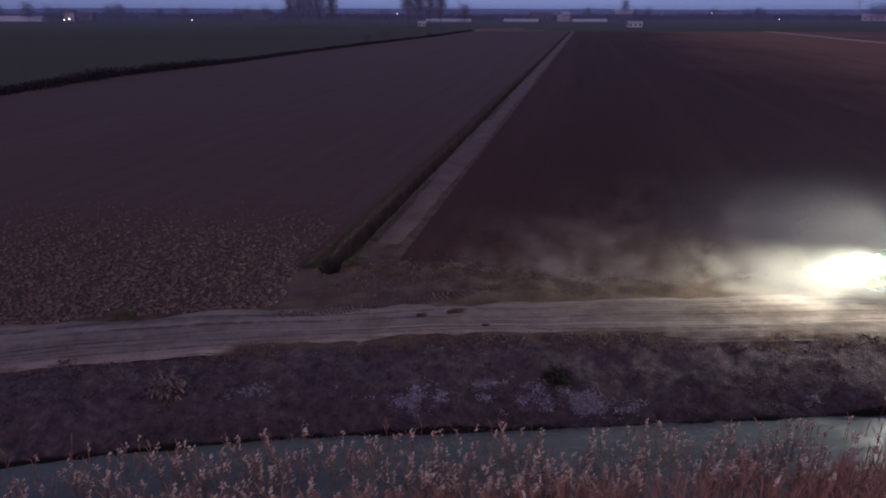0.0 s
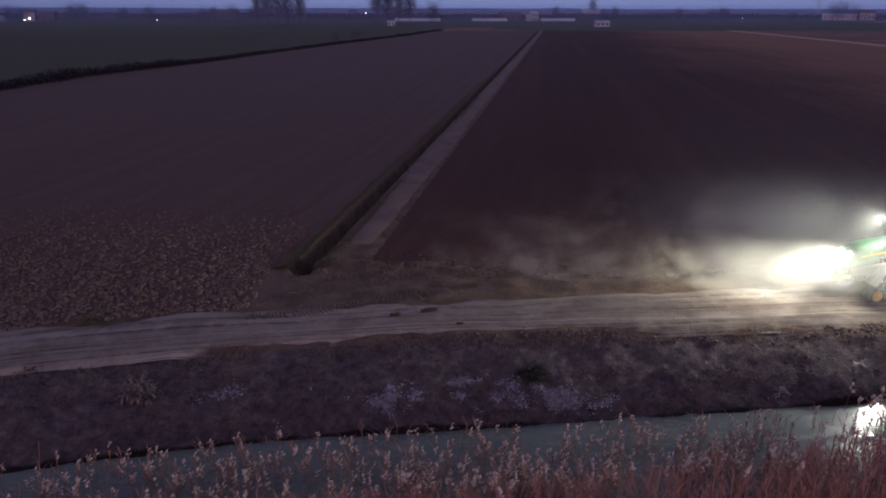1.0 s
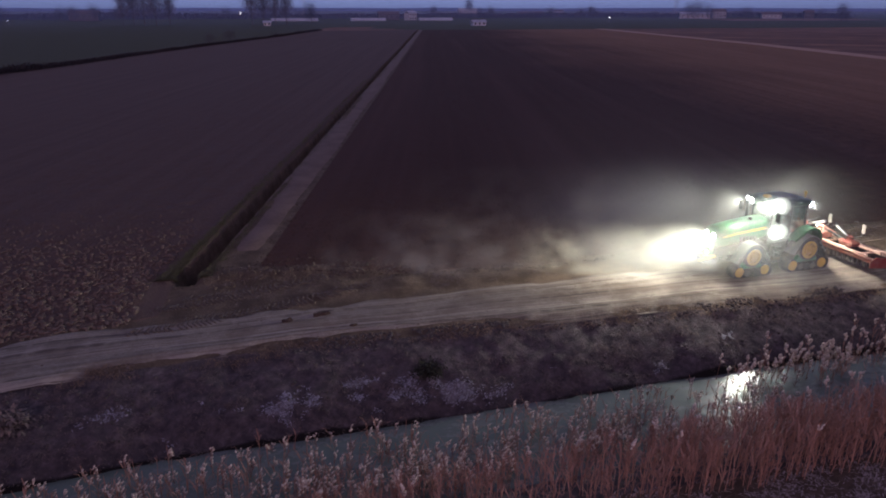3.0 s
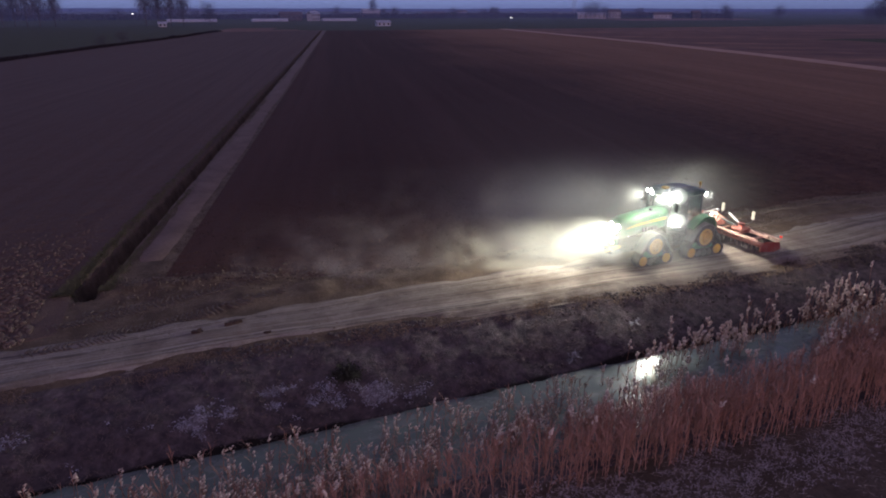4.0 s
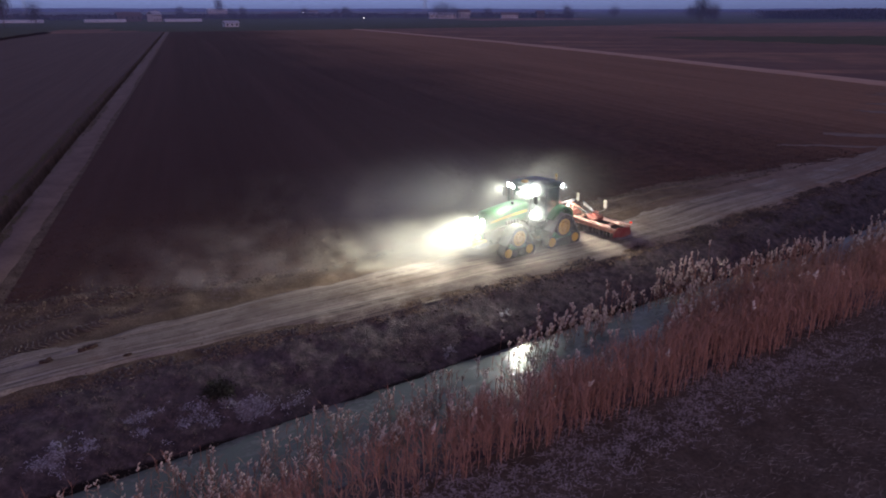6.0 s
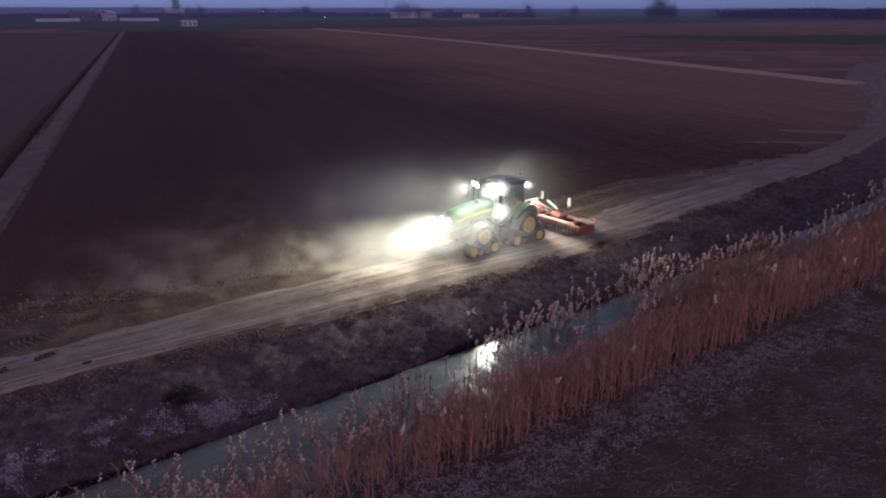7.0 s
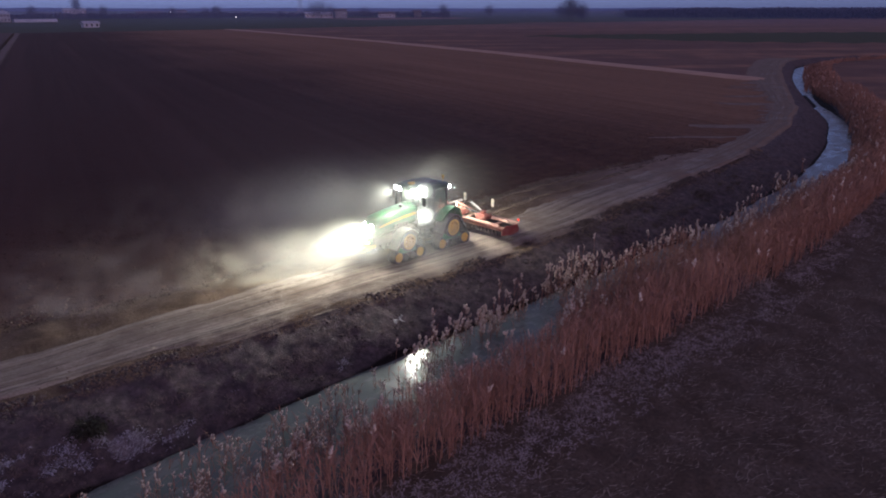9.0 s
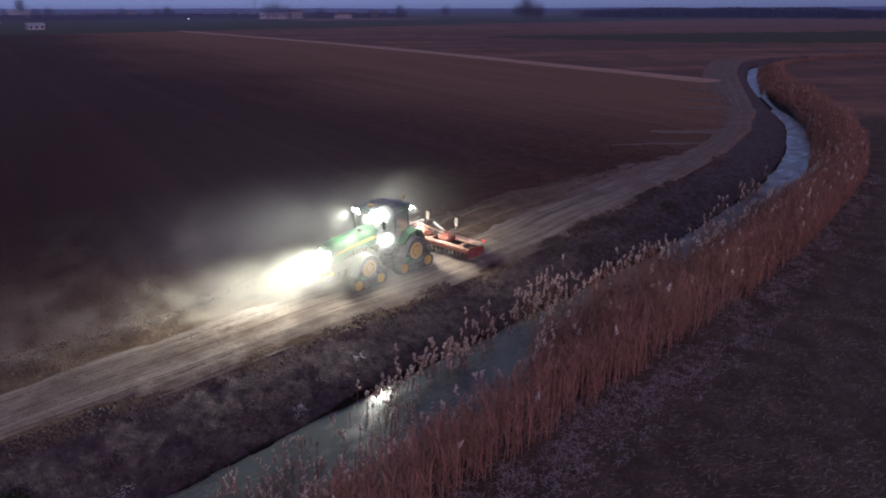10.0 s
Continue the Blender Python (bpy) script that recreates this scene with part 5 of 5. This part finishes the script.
def bare_tree(name, at, height, wide, label, seed, poplar=False):
    """A leafless tree: trunk, limbs and a crown of fine twigs."""
    r = random.Random(seed)
    ob = thing(name, Matrix.Translation(at) @ pose(0, 0, 0, 0, 0, r.uniform(0, 360)), label, "tree")
    bm = bmesh.new()
    rod(bm, (0, 0, -0.3), (0, 0, height * 0.45), height * 0.011, height * 0.008, 8)
    rod(bm, (0, 0, height * 0.45), (r.uniform(-0.4, 0.4), r.uniform(-0.4, 0.4), height * 0.9), height * 0.008, height * 0.002, 7)
    ends = []
    for i in range(14):
        a, z = i * 2.4 + r.uniform(-0.4, 0.4), height * (0.2 + 0.6 * i / 14)
        reach = wide * (0.85 if poplar else 1.0) * (1 - 0.55 * i / 14) * r.uniform(0.7, 1.1)
        up = height * (0.22 if poplar else 0.13) * r.uniform(0.7, 1.3)
        e = Vector((reach * math.cos(a), reach * math.sin(a), z + up))
        rod(bm, (0, 0, z), e * 0.55 + Vector((0, 0, z * 0.45 + up * 0.12)), height * 0.005, height * 0.003, 5)
        rod(bm, e * 0.55 + Vector((0, 0, z * 0.45 + up * 0.12)), e, height * 0.003, height * 0.001, 5)
        ends.append((e, z))
    part("trunk", bm, BARK, ob)
    n = 2600
    pick = rng.integers(0, len(ends), n)
    k = rng.uniform(0.35, 1.0, n)
    tips = np.array([[*e] for e, z in ends])
    roots = np.array([[0, 0, z] for e, z in ends])
    at_ = roots[pick] + (tips[pick] - roots[pick]) * k[:, None] + rng.normal(0, wide * 0.3, (n, 3))
    way = rng.normal(0, 0.5, (n, 3)) + [0, 0, 0.7]
    way /= np.linalg.norm(way, axis=1, keepdims=True)
    from_arrays("crown", *blades(at_, way, rng.uniform(0.06, 0.14, n) * height, np.full(n, height * (0.006 if poplar else 0.0055)), rng.uniform(0, 0.2, n)), [HAZED_POPLAR_TWIG if poplar else TWIG], ob)
    return ob


TREES = [(-279, 640, 16, 6, 0), (-98, 543, 27, 6.5, 1), (-90, 540, 25, 6.5, 1), (-106, 548, 23, 6, 1), (-82, 546, 24, 6, 1), (-112, 543, 20, 5, 1), (-26, 546, 27, 6.5, 1), (-18, 549, 26, 6, 1), (-10, 545, 25, 6, 1), (-2, 552, 23, 6, 1),
         (17.5, 612, 16, 7, 0), (286, 1170, 26, 8, 0), (447, 533, 15, 6, 0), (524, 446, 19, 9, 0), (534, 452, 21, 10, 0), (543, 447, 16, 7, 0), (553, 455, 12, 6, 0),
         (424, 732, 17, 8, 0), (436, 735, 18, 9, 0), (451, 740, 15, 8, 0), (500, 590, 9, 4, 0), (380, 900, 14, 5, 0), (360, 690, 9, 5, 0), (325, 760, 13, 6, 0),
         (-330, 640, 12, 6, 0), (-345, 650, 14, 7, 0), (-310, 690, 15, 7, 0), (-200, 720, 12, 7, 0), (-185, 700, 13, 6, 0), (-165, 690, 14, 7, 0), (-150, 700, 12, 6, 0),
         (-230, 660, 13, 6, 0), (-250, 655, 12, 5, 0), (-380, 680, 17, 7, 0), (-420, 700, 15, 7, 0), (-26, 252, 3.4, 2.2, 0), (-21, 270, 4.0, 2.6, 0),
         (307, 846, 13, 7, 0), (341, 833, 12, 7, 0), (619, 653, 15, 7, 0), (678, 592, 15, 8, 0), (691, 577, 13, 7, 0), (-484, 758, 15, 8, 0), (-470, 767, 13, 8, 0),
         (172, 886, 14, 6, 0), (504, 749, 13, 7, 0), (226, 871, 12, 7, 0), (239, 867, 14, 6, 0), (560, 700, 11, 8, 0), (12, 900, 12, 9, 0), (-71, 897, 12, 8, 0)]
for i, (tx, ty, th, tw, pop) in enumerate(TREES):
    bare_tree("poplar" if pop else "tree", (tx, ty, 0), th, tw, "tall leafless poplar far across the fields" if pop else "leafless tree standing far across the fields", 200 + i, bool(pop))

WALLS = speckled("plaster", (0.22, 0.20, 0.20), (0.34, 0.32, 0.32), 0.4, 0.9)
DARK_WALL = speckled("old_brick", (0.060, 0.050, 0.054), (0.095, 0.08, 0.082), 0.4, 0.9)
TILES = speckled("roof_tiles", (0.080, 0.060, 0.060), (0.115, 0.08, 0.078), 0.5, 0.9)
SHEET = speckled("pale_sheeting", (0.26, 0.26, 0.29), (0.36, 0.36, 0.39), 0.2, 0.5)
WINDOW_DARK, _, _wp = material("dark_window", 0.15, 0, 0.5)
_wp.inputs["Base Color"].default_value = (0.02, 0.022, 0.03, 1)


def house(at, turn, size, wall, roof_mat, label, rows=2, columns=4, lit=None, name="farmhouse"):
    lx, ly, lz = size
    ob = thing(name, pose(*at, 0, 0, turn), label, "building", "far buildings")
    bm = bmesh.new()
    box(bm, (0, 0, lz / 2), (lx, ly, lz), bevel=0)
    part("wall", bm, wall, ob)
    bm = bmesh.new()
    rise = ly * 0.28
    loft(bm, [[(x, -ly / 2 - 0.5, lz - 0.1), (x, 0, lz + rise), (x, ly / 2 + 0.5, lz - 0.1), (x, ly / 2 + 0.4, lz - 0.35), (x, 0, lz + rise - 0.3), (x, -ly / 2 - 0.4, lz - 0.35)] for x in (-lx / 2 - 0.5, lx / 2 + 0.5)])
    roof_ob = part("roof", bm, roof_mat, ob)
    if rows > 1:
        bm = bmesh.new()
        box(bm, (lx * 0.25, 0.8, lz + rise + 0.3), (0.7, 0.7, 1.6), bevel=0)
        part("chimney", bm, wall, roof_ob)
    for r in range(rows):
        for c in range(columns):
            bm = bmesh.new()
            box(bm, ((c + 0.5) * lx / columns - lx / 2, -ly / 2 - 0.03, (r + 0.55) * lz / rows), (1.0, 0.14, 1.3), bevel=0)
            part("window", bm, HOUSE_LIGHT if lit == (r, c) else WINDOW_DARK, ob)
    return ob


def greenhouse(at, turn, length, wide, tall, label):
    ob = thing("greenhouse", pose(*at, 0, 0, turn), label, "greenhouse", "far greenhouses")
    bm = bmesh.new()
    ring = lambda x: [(x, wide / 2 * math.cos(a), max(0, tall * math.sin(a))) for a in np.linspace(0, math.pi, 11)]
    loft(bm, [ring(x) for x in np.linspace(-length / 2, length / 2, 12)])
    part("cover", bm, SHEET, ob, "pale plastic tunnel cover")
    for i in range(9):
        bm = bmesh.new()
        x = -length / 2 + i * length / 8
        pipe(bm, [(x, (wide / 2 + 0.06) * math.cos(a), (tall + 0.06) * math.sin(a)) for a in np.linspace(0, math.pi, 7)], 0.06, 5)
        part("hoop", bm, STEEL, ob)
    return ob


greenhouse((5, 724, 0), 2, 44, 9, 2.6, "long pale plastic greenhouse beyond the fields")
greenhouse((76, 728, 0), 2, 34, 9, 2.6, "long pale plastic greenhouse beyond the fields")
greenhouse((144, 732, 0), 2, 34, 9, 2.6, "long pale plastic greenhouse beyond the fields")
greenhouse((-402, 690, 0), 0, 60, 10, 5, "long pale plastic greenhouse beyond the fields")
house((129, 500, 0), 6, (9.5, 5, 2.6), SHEET, SHEET, "small pale metal shed at the field's end", 1, 3, name="shed")
house((-15, 520, 0), 0, (5, 4, 2.4), WALLS, SHEET, "small pale hut by the hedge", 1, 2, name="shed")
house((100, 760, 0), 4, (22, 9, 6), DARK_WALL, TILES, "brick barn with a red tiled roof", 1, 4, name="barn")
house((120, 740, 0), 30, (10, 8, 7), WALLS, SHEET, "pale farmhouse beside the barn", 2, 3)
house((283, 1172, 0), 5, (30, 10, 9), WALLS, SHEET, "long white farmhouse among trees", 2, 6)
house((-352, 700, 0), 10, (9, 9, 8), WALLS, TILES, "pale house with a lit wall by the trees", 2, 3, (0, 1))
house((-338, 702, 0), 10, (14, 9, 6), DARK_WALL, TILES, "dark brick farm building", 1, 4, name="barn")
house((470, 800, 0), -20, (34, 9, 5), WALLS, SHEET, "low white farm building far off", 1, 6, name="barn")
house((520, 830, 0), -20, (16, 10, 8), WALLS, TILES, "white farmhouse far off", 2, 4)
house((565, 790, 0), -25, (22, 9, 5), WALLS, TILES, "low white farm building far off", 1, 5, name="barn")
house((600, 770, 0), -25, (10, 9, 7), DARK_WALL, TILES, "brick house far off", 2, 3)
house((405, 1080, 0), -15, (14, 9, 7), WALLS, TILES, "pale house far off", 2, 3)
house((350, 1050, 0), -15, (36, 9, 5), DARK_WALL, TILES, "long brick barn far off", 1, 6, name="barn")
house((-190, 760, 0), 0, (26, 10, 7), DARK_WALL, TILES, "dark barn among trees far off", 1, 5, name="barn")


def street_lamp(at, tall, size, watts_look):
    ob = thing("street_lamp", Matrix.Translation(at), "far-off point of light, built as a street lamp on a pole", "street lamp", "far street lamps")
    bm = bmesh.new()
    rod(bm, (0, 0, 0), (0, 0, tall), 0.12, 0.07, 8)
    rod(bm, (0, 0, tall), (0, -1.2, tall + 0.2), 0.05, 0.05, 6)
    part("pole", bm, STEEL, ob)
    bm = bmesh.new()
    box(bm, (0, -1.4, tall + 0.12), (1.6 * size, 1.0 * size, 0.7 * size), bevel=0.2 * size)
    part("lamp_head", bm, watts_look, ob, "glowing lamp head")


# (269, 595) stands for a vehicle's light, (-291, 570) for a bright house wall
for lx, ly, lz, size in ((-70, 1132, 5.0, 0.9), (269, 595, 4.0, 0.3), (338, 940, 7.0, 0.5), (675, 982, 5.0, 0.6), (-291, 570, 3.0, 0.5), (-195, 576, 3.0, 0.3)):
    street_lamp((lx, ly, 0), lz, size, HOUSE_LIGHT)


def pylon(at, tall):
    ob = thing("pylon", Matrix.Translation(at), "distant steel lattice power pylon", "pylon")
    bm = bmesh.new()
    w = tall * 0.09
    for sx in (1, -1):
        for sy in (1, -1):
            rod(bm, (sx * w, sy * w, 0), (sx * 0.5, sy * 0.5, tall), 0.22, 0.15, 5)
    for i in range(9):
        k0, k1 = i / 9, (i + 1) / 9
        w0, w1 = w + (0.5 - w) * k0, w + (0.5 - w) * k1
        for s in (1, -1):
            rod(bm, (-w0, s * w0, tall * k0), (w1, s * w1, tall * k1), 0.1, n=4)
            rod(bm, (w0, s * w0, tall * k0), (-w1, s * w1, tall * k1), 0.1, n=4)
    part("lattice", bm, STEEL, ob)
    for z in (0.72, 0.84, 0.95):
        bm = bmesh.new()
        rod(bm, (-tall * 0.14, 0, tall * z), (tall * 0.14, 0, tall * z), 0.16, n=5)
        part("cross_arm", bm, STEEL, ob)


pylon((640, 1150, 0), 44)
pylon((30, 1500, 0), 40)

# woods on the eastern horizon and the low hills
def wood_mass(name, label, line, depth, tall, n, seed):
    p = np.array(line, float)
    k = rng.random(n) * (len(p) - 1)
    i = k.astype(int)
    at = p[i] + (p[np.minimum(i + 1, len(p) - 1)] - p[i]) * (k - i)[:, None]
    at = at + rng.normal(0, depth * 0.4, (n, 2))
    h = tall * (0.82 + 0.22 * ripple(at[:, 0], at[:, 1], 45.0, seed, 2))
    z = h * rng.random(n) ** 0.7
    way = rng.normal(0, 0.45, (n, 3)) + [0, 0, 0.8]
    way /= np.linalg.norm(way, axis=1, keepdims=True)
    ob = from_arrays(name, *blades(np.column_stack([at, z * 0.85]), way, rng.uniform(1.2, 2.6, n), np.full(n, 0.8), rng.uniform(0, 0.3, n)), [HAZED_FAR_TWIG])
    return tagged(ob, label, "woods", kind="stuff")


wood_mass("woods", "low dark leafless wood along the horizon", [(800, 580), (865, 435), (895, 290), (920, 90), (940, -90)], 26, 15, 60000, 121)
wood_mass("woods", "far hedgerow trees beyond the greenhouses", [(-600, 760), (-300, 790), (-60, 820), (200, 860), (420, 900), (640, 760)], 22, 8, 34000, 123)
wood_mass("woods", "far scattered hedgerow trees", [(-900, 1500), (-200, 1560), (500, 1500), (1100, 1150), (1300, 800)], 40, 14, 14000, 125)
# the hills' base colour is blue with painted-in haze
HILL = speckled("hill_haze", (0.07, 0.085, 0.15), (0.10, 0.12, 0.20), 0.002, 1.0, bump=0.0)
an = np.linspace(-1.2, 2.2, 260)
hh = 13 + 5 * ripple(an * 9, an * 0, 1.0, 131, 4) + 5 * smooth(1.0, 1.6, an)
hv = []
for q in range(len(an)):
    cx, cy = 3600 * math.sin(an[q]), 3600 * math.cos(an[q])
    hv += [(cx, cy, -5), (cx * 1.02, cy * 1.02, hh[q] * 0.7), (cx * 1.06, cy * 1.06, hh[q]), (cx * 1.12, cy * 1.12, -5)]
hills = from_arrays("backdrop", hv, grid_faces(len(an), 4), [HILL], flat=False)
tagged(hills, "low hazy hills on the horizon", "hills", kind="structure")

# ---- dust stirred up ahead of the tractor: thin drifting veils ----
def dust_material(name, colour, soft_only):
    m = bpy.data.materials.new(name)
    m.use_nodes = True
    nt = m.node_tree
    nt.nodes.remove(nt.nodes["Principled BSDF"])
    out = nt.nodes["Material Output"]
    d, t, tr, mx = nt.nodes.new("ShaderNodeBsdfDiffuse"), nt.nodes.new("ShaderNodeBsdfTranslucent"), nt.nodes.new("ShaderNodeBsdfTransparent"), nt.nodes.new("ShaderNodeMixShader")
    both = nt.nodes.new("ShaderNodeMixShader")
    both.inputs[0].default_value = 0.5
    for n in (d, t):
        n.inputs["Color"].default_value = (*colour, 1)
    nt.links.new(d.outputs[0], both.inputs[1])
    nt.links.new(t.outputs[0], both.inputs[2])
    att = nt.nodes.new("ShaderNodeAttribute")
    att.attribute_name = "thickness"
    n1, n2 = noise_tex(nt, 0.75, 6, 0.6, (1, 1, 1.4)), noise_tex(nt, 0.3, 3)
    puff = ramp(nt, n1.outputs[0], 0.36, 0.70, (0.06, 0.06, 0.06), (1, 1, 1))
    soft = ramp(nt, n2.outputs[0], 0.36, 0.62, (0.25,) * 3, (1,) * 3)
    a = mix(nt, 1.0, puff, soft, "MULTIPLY")
    a = mix(nt, 1.0, a, att.outputs["Color"], "MULTIPLY")
    nt.links.new(att.outputs["Fac"] if soft_only else a, mx.inputs[0])
    nt.links.new(tr.outputs[0], mx.inputs[1])
    nt.links.new(both.outputs[0], mx.inputs[2])
    nt.links.new(mx.outputs[0], out.inputs["Surface"])
    return m


DUST, GLARE_DUST = dust_material("dust", (0.68, 0.66, 0.50), False), dust_material("glare_dust", (0.68, 0.69, 0.64), True)
dust = new("dust_cloud")
tagged(dust, "pale dust drifting in the headlight beams, with added lamp glare", "dust", kind="stuff")


def sheet_of_dust(name, verts, thickness, mat):
    """A sheet with its thickness at each corner, cut away where there is no dust."""
    nu, nv = thickness.shape
    faces = grid_faces(nu, nv)
    faces = faces[thickness.ravel()[faces].max(1) > 0.004]
    used, place = np.unique(faces, return_inverse=True)
    ob = from_arrays(name, verts.reshape(-1, 3)[used], place.reshape(faces.shape), [mat], dust, flat=False)
    ob.data.attributes.new("thickness", "FLOAT", "POINT").data.foreach_set("value", thickness.ravel()[used].astype(np.float32))


def veil(centre, heading, length, tall, density, seed, mat=DUST):
    """One billow: an upright wavy sheet of dust, thin at its edges. heading: degrees of its run."""
    us, zs = np.linspace(-0.5, 0.5, 36), np.linspace(0.0, 1.0, 18)
    vu, vz = np.meshgrid(us, zs, indexing="ij")
    c, s_ = math.cos(radians(heading)), math.sin(radians(heading))
    bulge = 0.12 * ripple(vu * length, vz * tall, 2.6, seed, 1) + 0.25 * vz * vz
    x = centre[0] + vu * length * c - bulge * s_
    y = centre[1] + vu * length * s_ + bulge * c
    fade = np.cos(math.pi * vu) ** 1.5 * (1 - vz) ** 1.1 * smooth(0, 0.12, vz)
    sheet_of_dust("veil", np.stack([x, y, 0.03 + vz * tall], -1), density * fade, mat)


def facing(x, y):
    return -math.degrees(math.atan2(x, y))


def puff(centre, wide, tall, density, soft=3.2, bulge=0.1):
    """A round, smooth sheet for lamp glare and hanging dust, thinning to nothing at its rim."""
    q = np.linspace(-1, 1, 26)
    vu, vz = np.meshgrid(q, q, indexing="ij")
    h = radians(facing(centre[0], centre[1]))
    r2 = np.clip(vu**2 + vz**2, 0, 1)
    x = centre[0] + vu * wide * math.cos(h) - bulge * (1 - r2) * math.sin(h)
    y = centre[1] + vu * wide * math.sin(h) + bulge * (1 - r2) * math.cos(h)
    sheet_of_dust("puff", np.stack([x, y, np.maximum(centre[2] + vz * tall, 0.03)], -1), density * (1 - r2) ** soft, GLARE_DUST)


def off_tractor(x, y, z, near=0.0):
    """A place given from the tractor, brought nearer to the canal."""
    p = TRACTOR @ Vector((x, y, z))
    return p.x, p.y - near, p.z


NOSE = off_tractor(3.2, 0, 0)
for k in range(8):
    back = 2.0 * k
    cx, cy = NOSE[0] - 0.5 - back, NOSE[1] - 0.1 + 0.35 * k + 0.6 * math.sin(2.1 * k)
    veil((cx, cy, 0), facing(cx, cy) + 6 * math.sin(1.7 * k), 6.2 + 0.2 * k, 2.3 + 0.12 * k, min(0.75, 1.4 * math.exp(-back / 6.0) + 0.28), 160 + k)
for k in range(3):
    cx, cy = NOSE[0] + 3.0 - 6.0 * k, 31.2 + 0.8 * k
    veil((cx, cy, 0), facing(cx, cy), 8.5, 4.2, 0.26, 180 + k)
# sheets added to imitate the lamps' lens glare, along with hanging dust
puff(off_tractor(0.34, 1.0, 3.32, 0.22), 0.95, 0.95, 0.62)
puff(off_tractor(0.30, 1.0, 3.30, 0.32), 3.4, 3.2, 0.17, 5.0)
puff(off_tractor(0.15, -0.45, 3.28, 0.2), 0.6, 0.55, 0.26)
puff(off_tractor(0.30, 1.10, 2.14, 0.30), 0.85, 0.85, 0.5)
puff(off_tractor(-1.72, 0.95, 3.15, 0.2), 0.42, 0.42, 0.2)
puff(off_tractor(3.9, 0.2, 1.8, 0.4), 1.3, 1.0, 0.14)
puff(off_tractor(5.0, 0.1, 1.6, 0.5), 2.5, 1.3, 0.18)
puff(off_tractor(7.6, 0.0, 1.3, 0.5), 4.6, 1.9, 0.28)
# added before the hood so that glare washes it out
puff(off_tractor(2.2, 0.4, 1.6, 2.2), 4.8, 2.6, 0.2)
# wide faint sheets added for the glow around the tractor
puff(off_tractor(3.0, -3.6, 1.6), 9.0, 5.2, 0.16, 6.0)
puff(off_tractor(-3.0, -6.5, 1.0), 10.0, 4.0, 0.18, 5.0)
puff(off_tractor(5.5, -3.5, 1.4), 10.0, 4.6, 0.14, 5.0)
puff(off_tractor(1.0, -5.0, 2.0), 14.0, 8.0, 0.035, 2.2)
puff(off_tractor(4.1, 0.6, 0.8, 0.3), 1.2, 0.8, 0.3)


# ---- evening haze over the far fields: faint upright layers, one behind the other ----
def haze_material():
    m = bpy.data.materials.new("haze")
    m.use_nodes = True
    nt = m.node_tree
    nt.nodes.remove(nt.nodes["Principled BSDF"])
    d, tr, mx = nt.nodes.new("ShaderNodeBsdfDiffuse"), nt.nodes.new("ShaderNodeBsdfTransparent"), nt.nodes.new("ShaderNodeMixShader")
    # blue put into the layers' own colour to imitate hazy air
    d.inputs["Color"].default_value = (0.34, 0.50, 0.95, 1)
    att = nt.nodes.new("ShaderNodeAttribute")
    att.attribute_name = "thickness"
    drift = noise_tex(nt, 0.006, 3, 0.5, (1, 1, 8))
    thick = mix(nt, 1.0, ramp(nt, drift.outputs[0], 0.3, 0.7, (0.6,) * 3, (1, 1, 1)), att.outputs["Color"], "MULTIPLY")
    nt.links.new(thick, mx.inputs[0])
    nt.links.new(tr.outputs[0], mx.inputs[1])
    nt.links.new(d.outputs[0], mx.inputs[2])
    nt.links.new(mx.outputs[0], nt.nodes["Material Output"].inputs["Surface"])
    return m


HAZE = haze_material()
haze = new("haze")
tagged(haze, "thin evening haze over the far fields", "haze", kind="stuff")
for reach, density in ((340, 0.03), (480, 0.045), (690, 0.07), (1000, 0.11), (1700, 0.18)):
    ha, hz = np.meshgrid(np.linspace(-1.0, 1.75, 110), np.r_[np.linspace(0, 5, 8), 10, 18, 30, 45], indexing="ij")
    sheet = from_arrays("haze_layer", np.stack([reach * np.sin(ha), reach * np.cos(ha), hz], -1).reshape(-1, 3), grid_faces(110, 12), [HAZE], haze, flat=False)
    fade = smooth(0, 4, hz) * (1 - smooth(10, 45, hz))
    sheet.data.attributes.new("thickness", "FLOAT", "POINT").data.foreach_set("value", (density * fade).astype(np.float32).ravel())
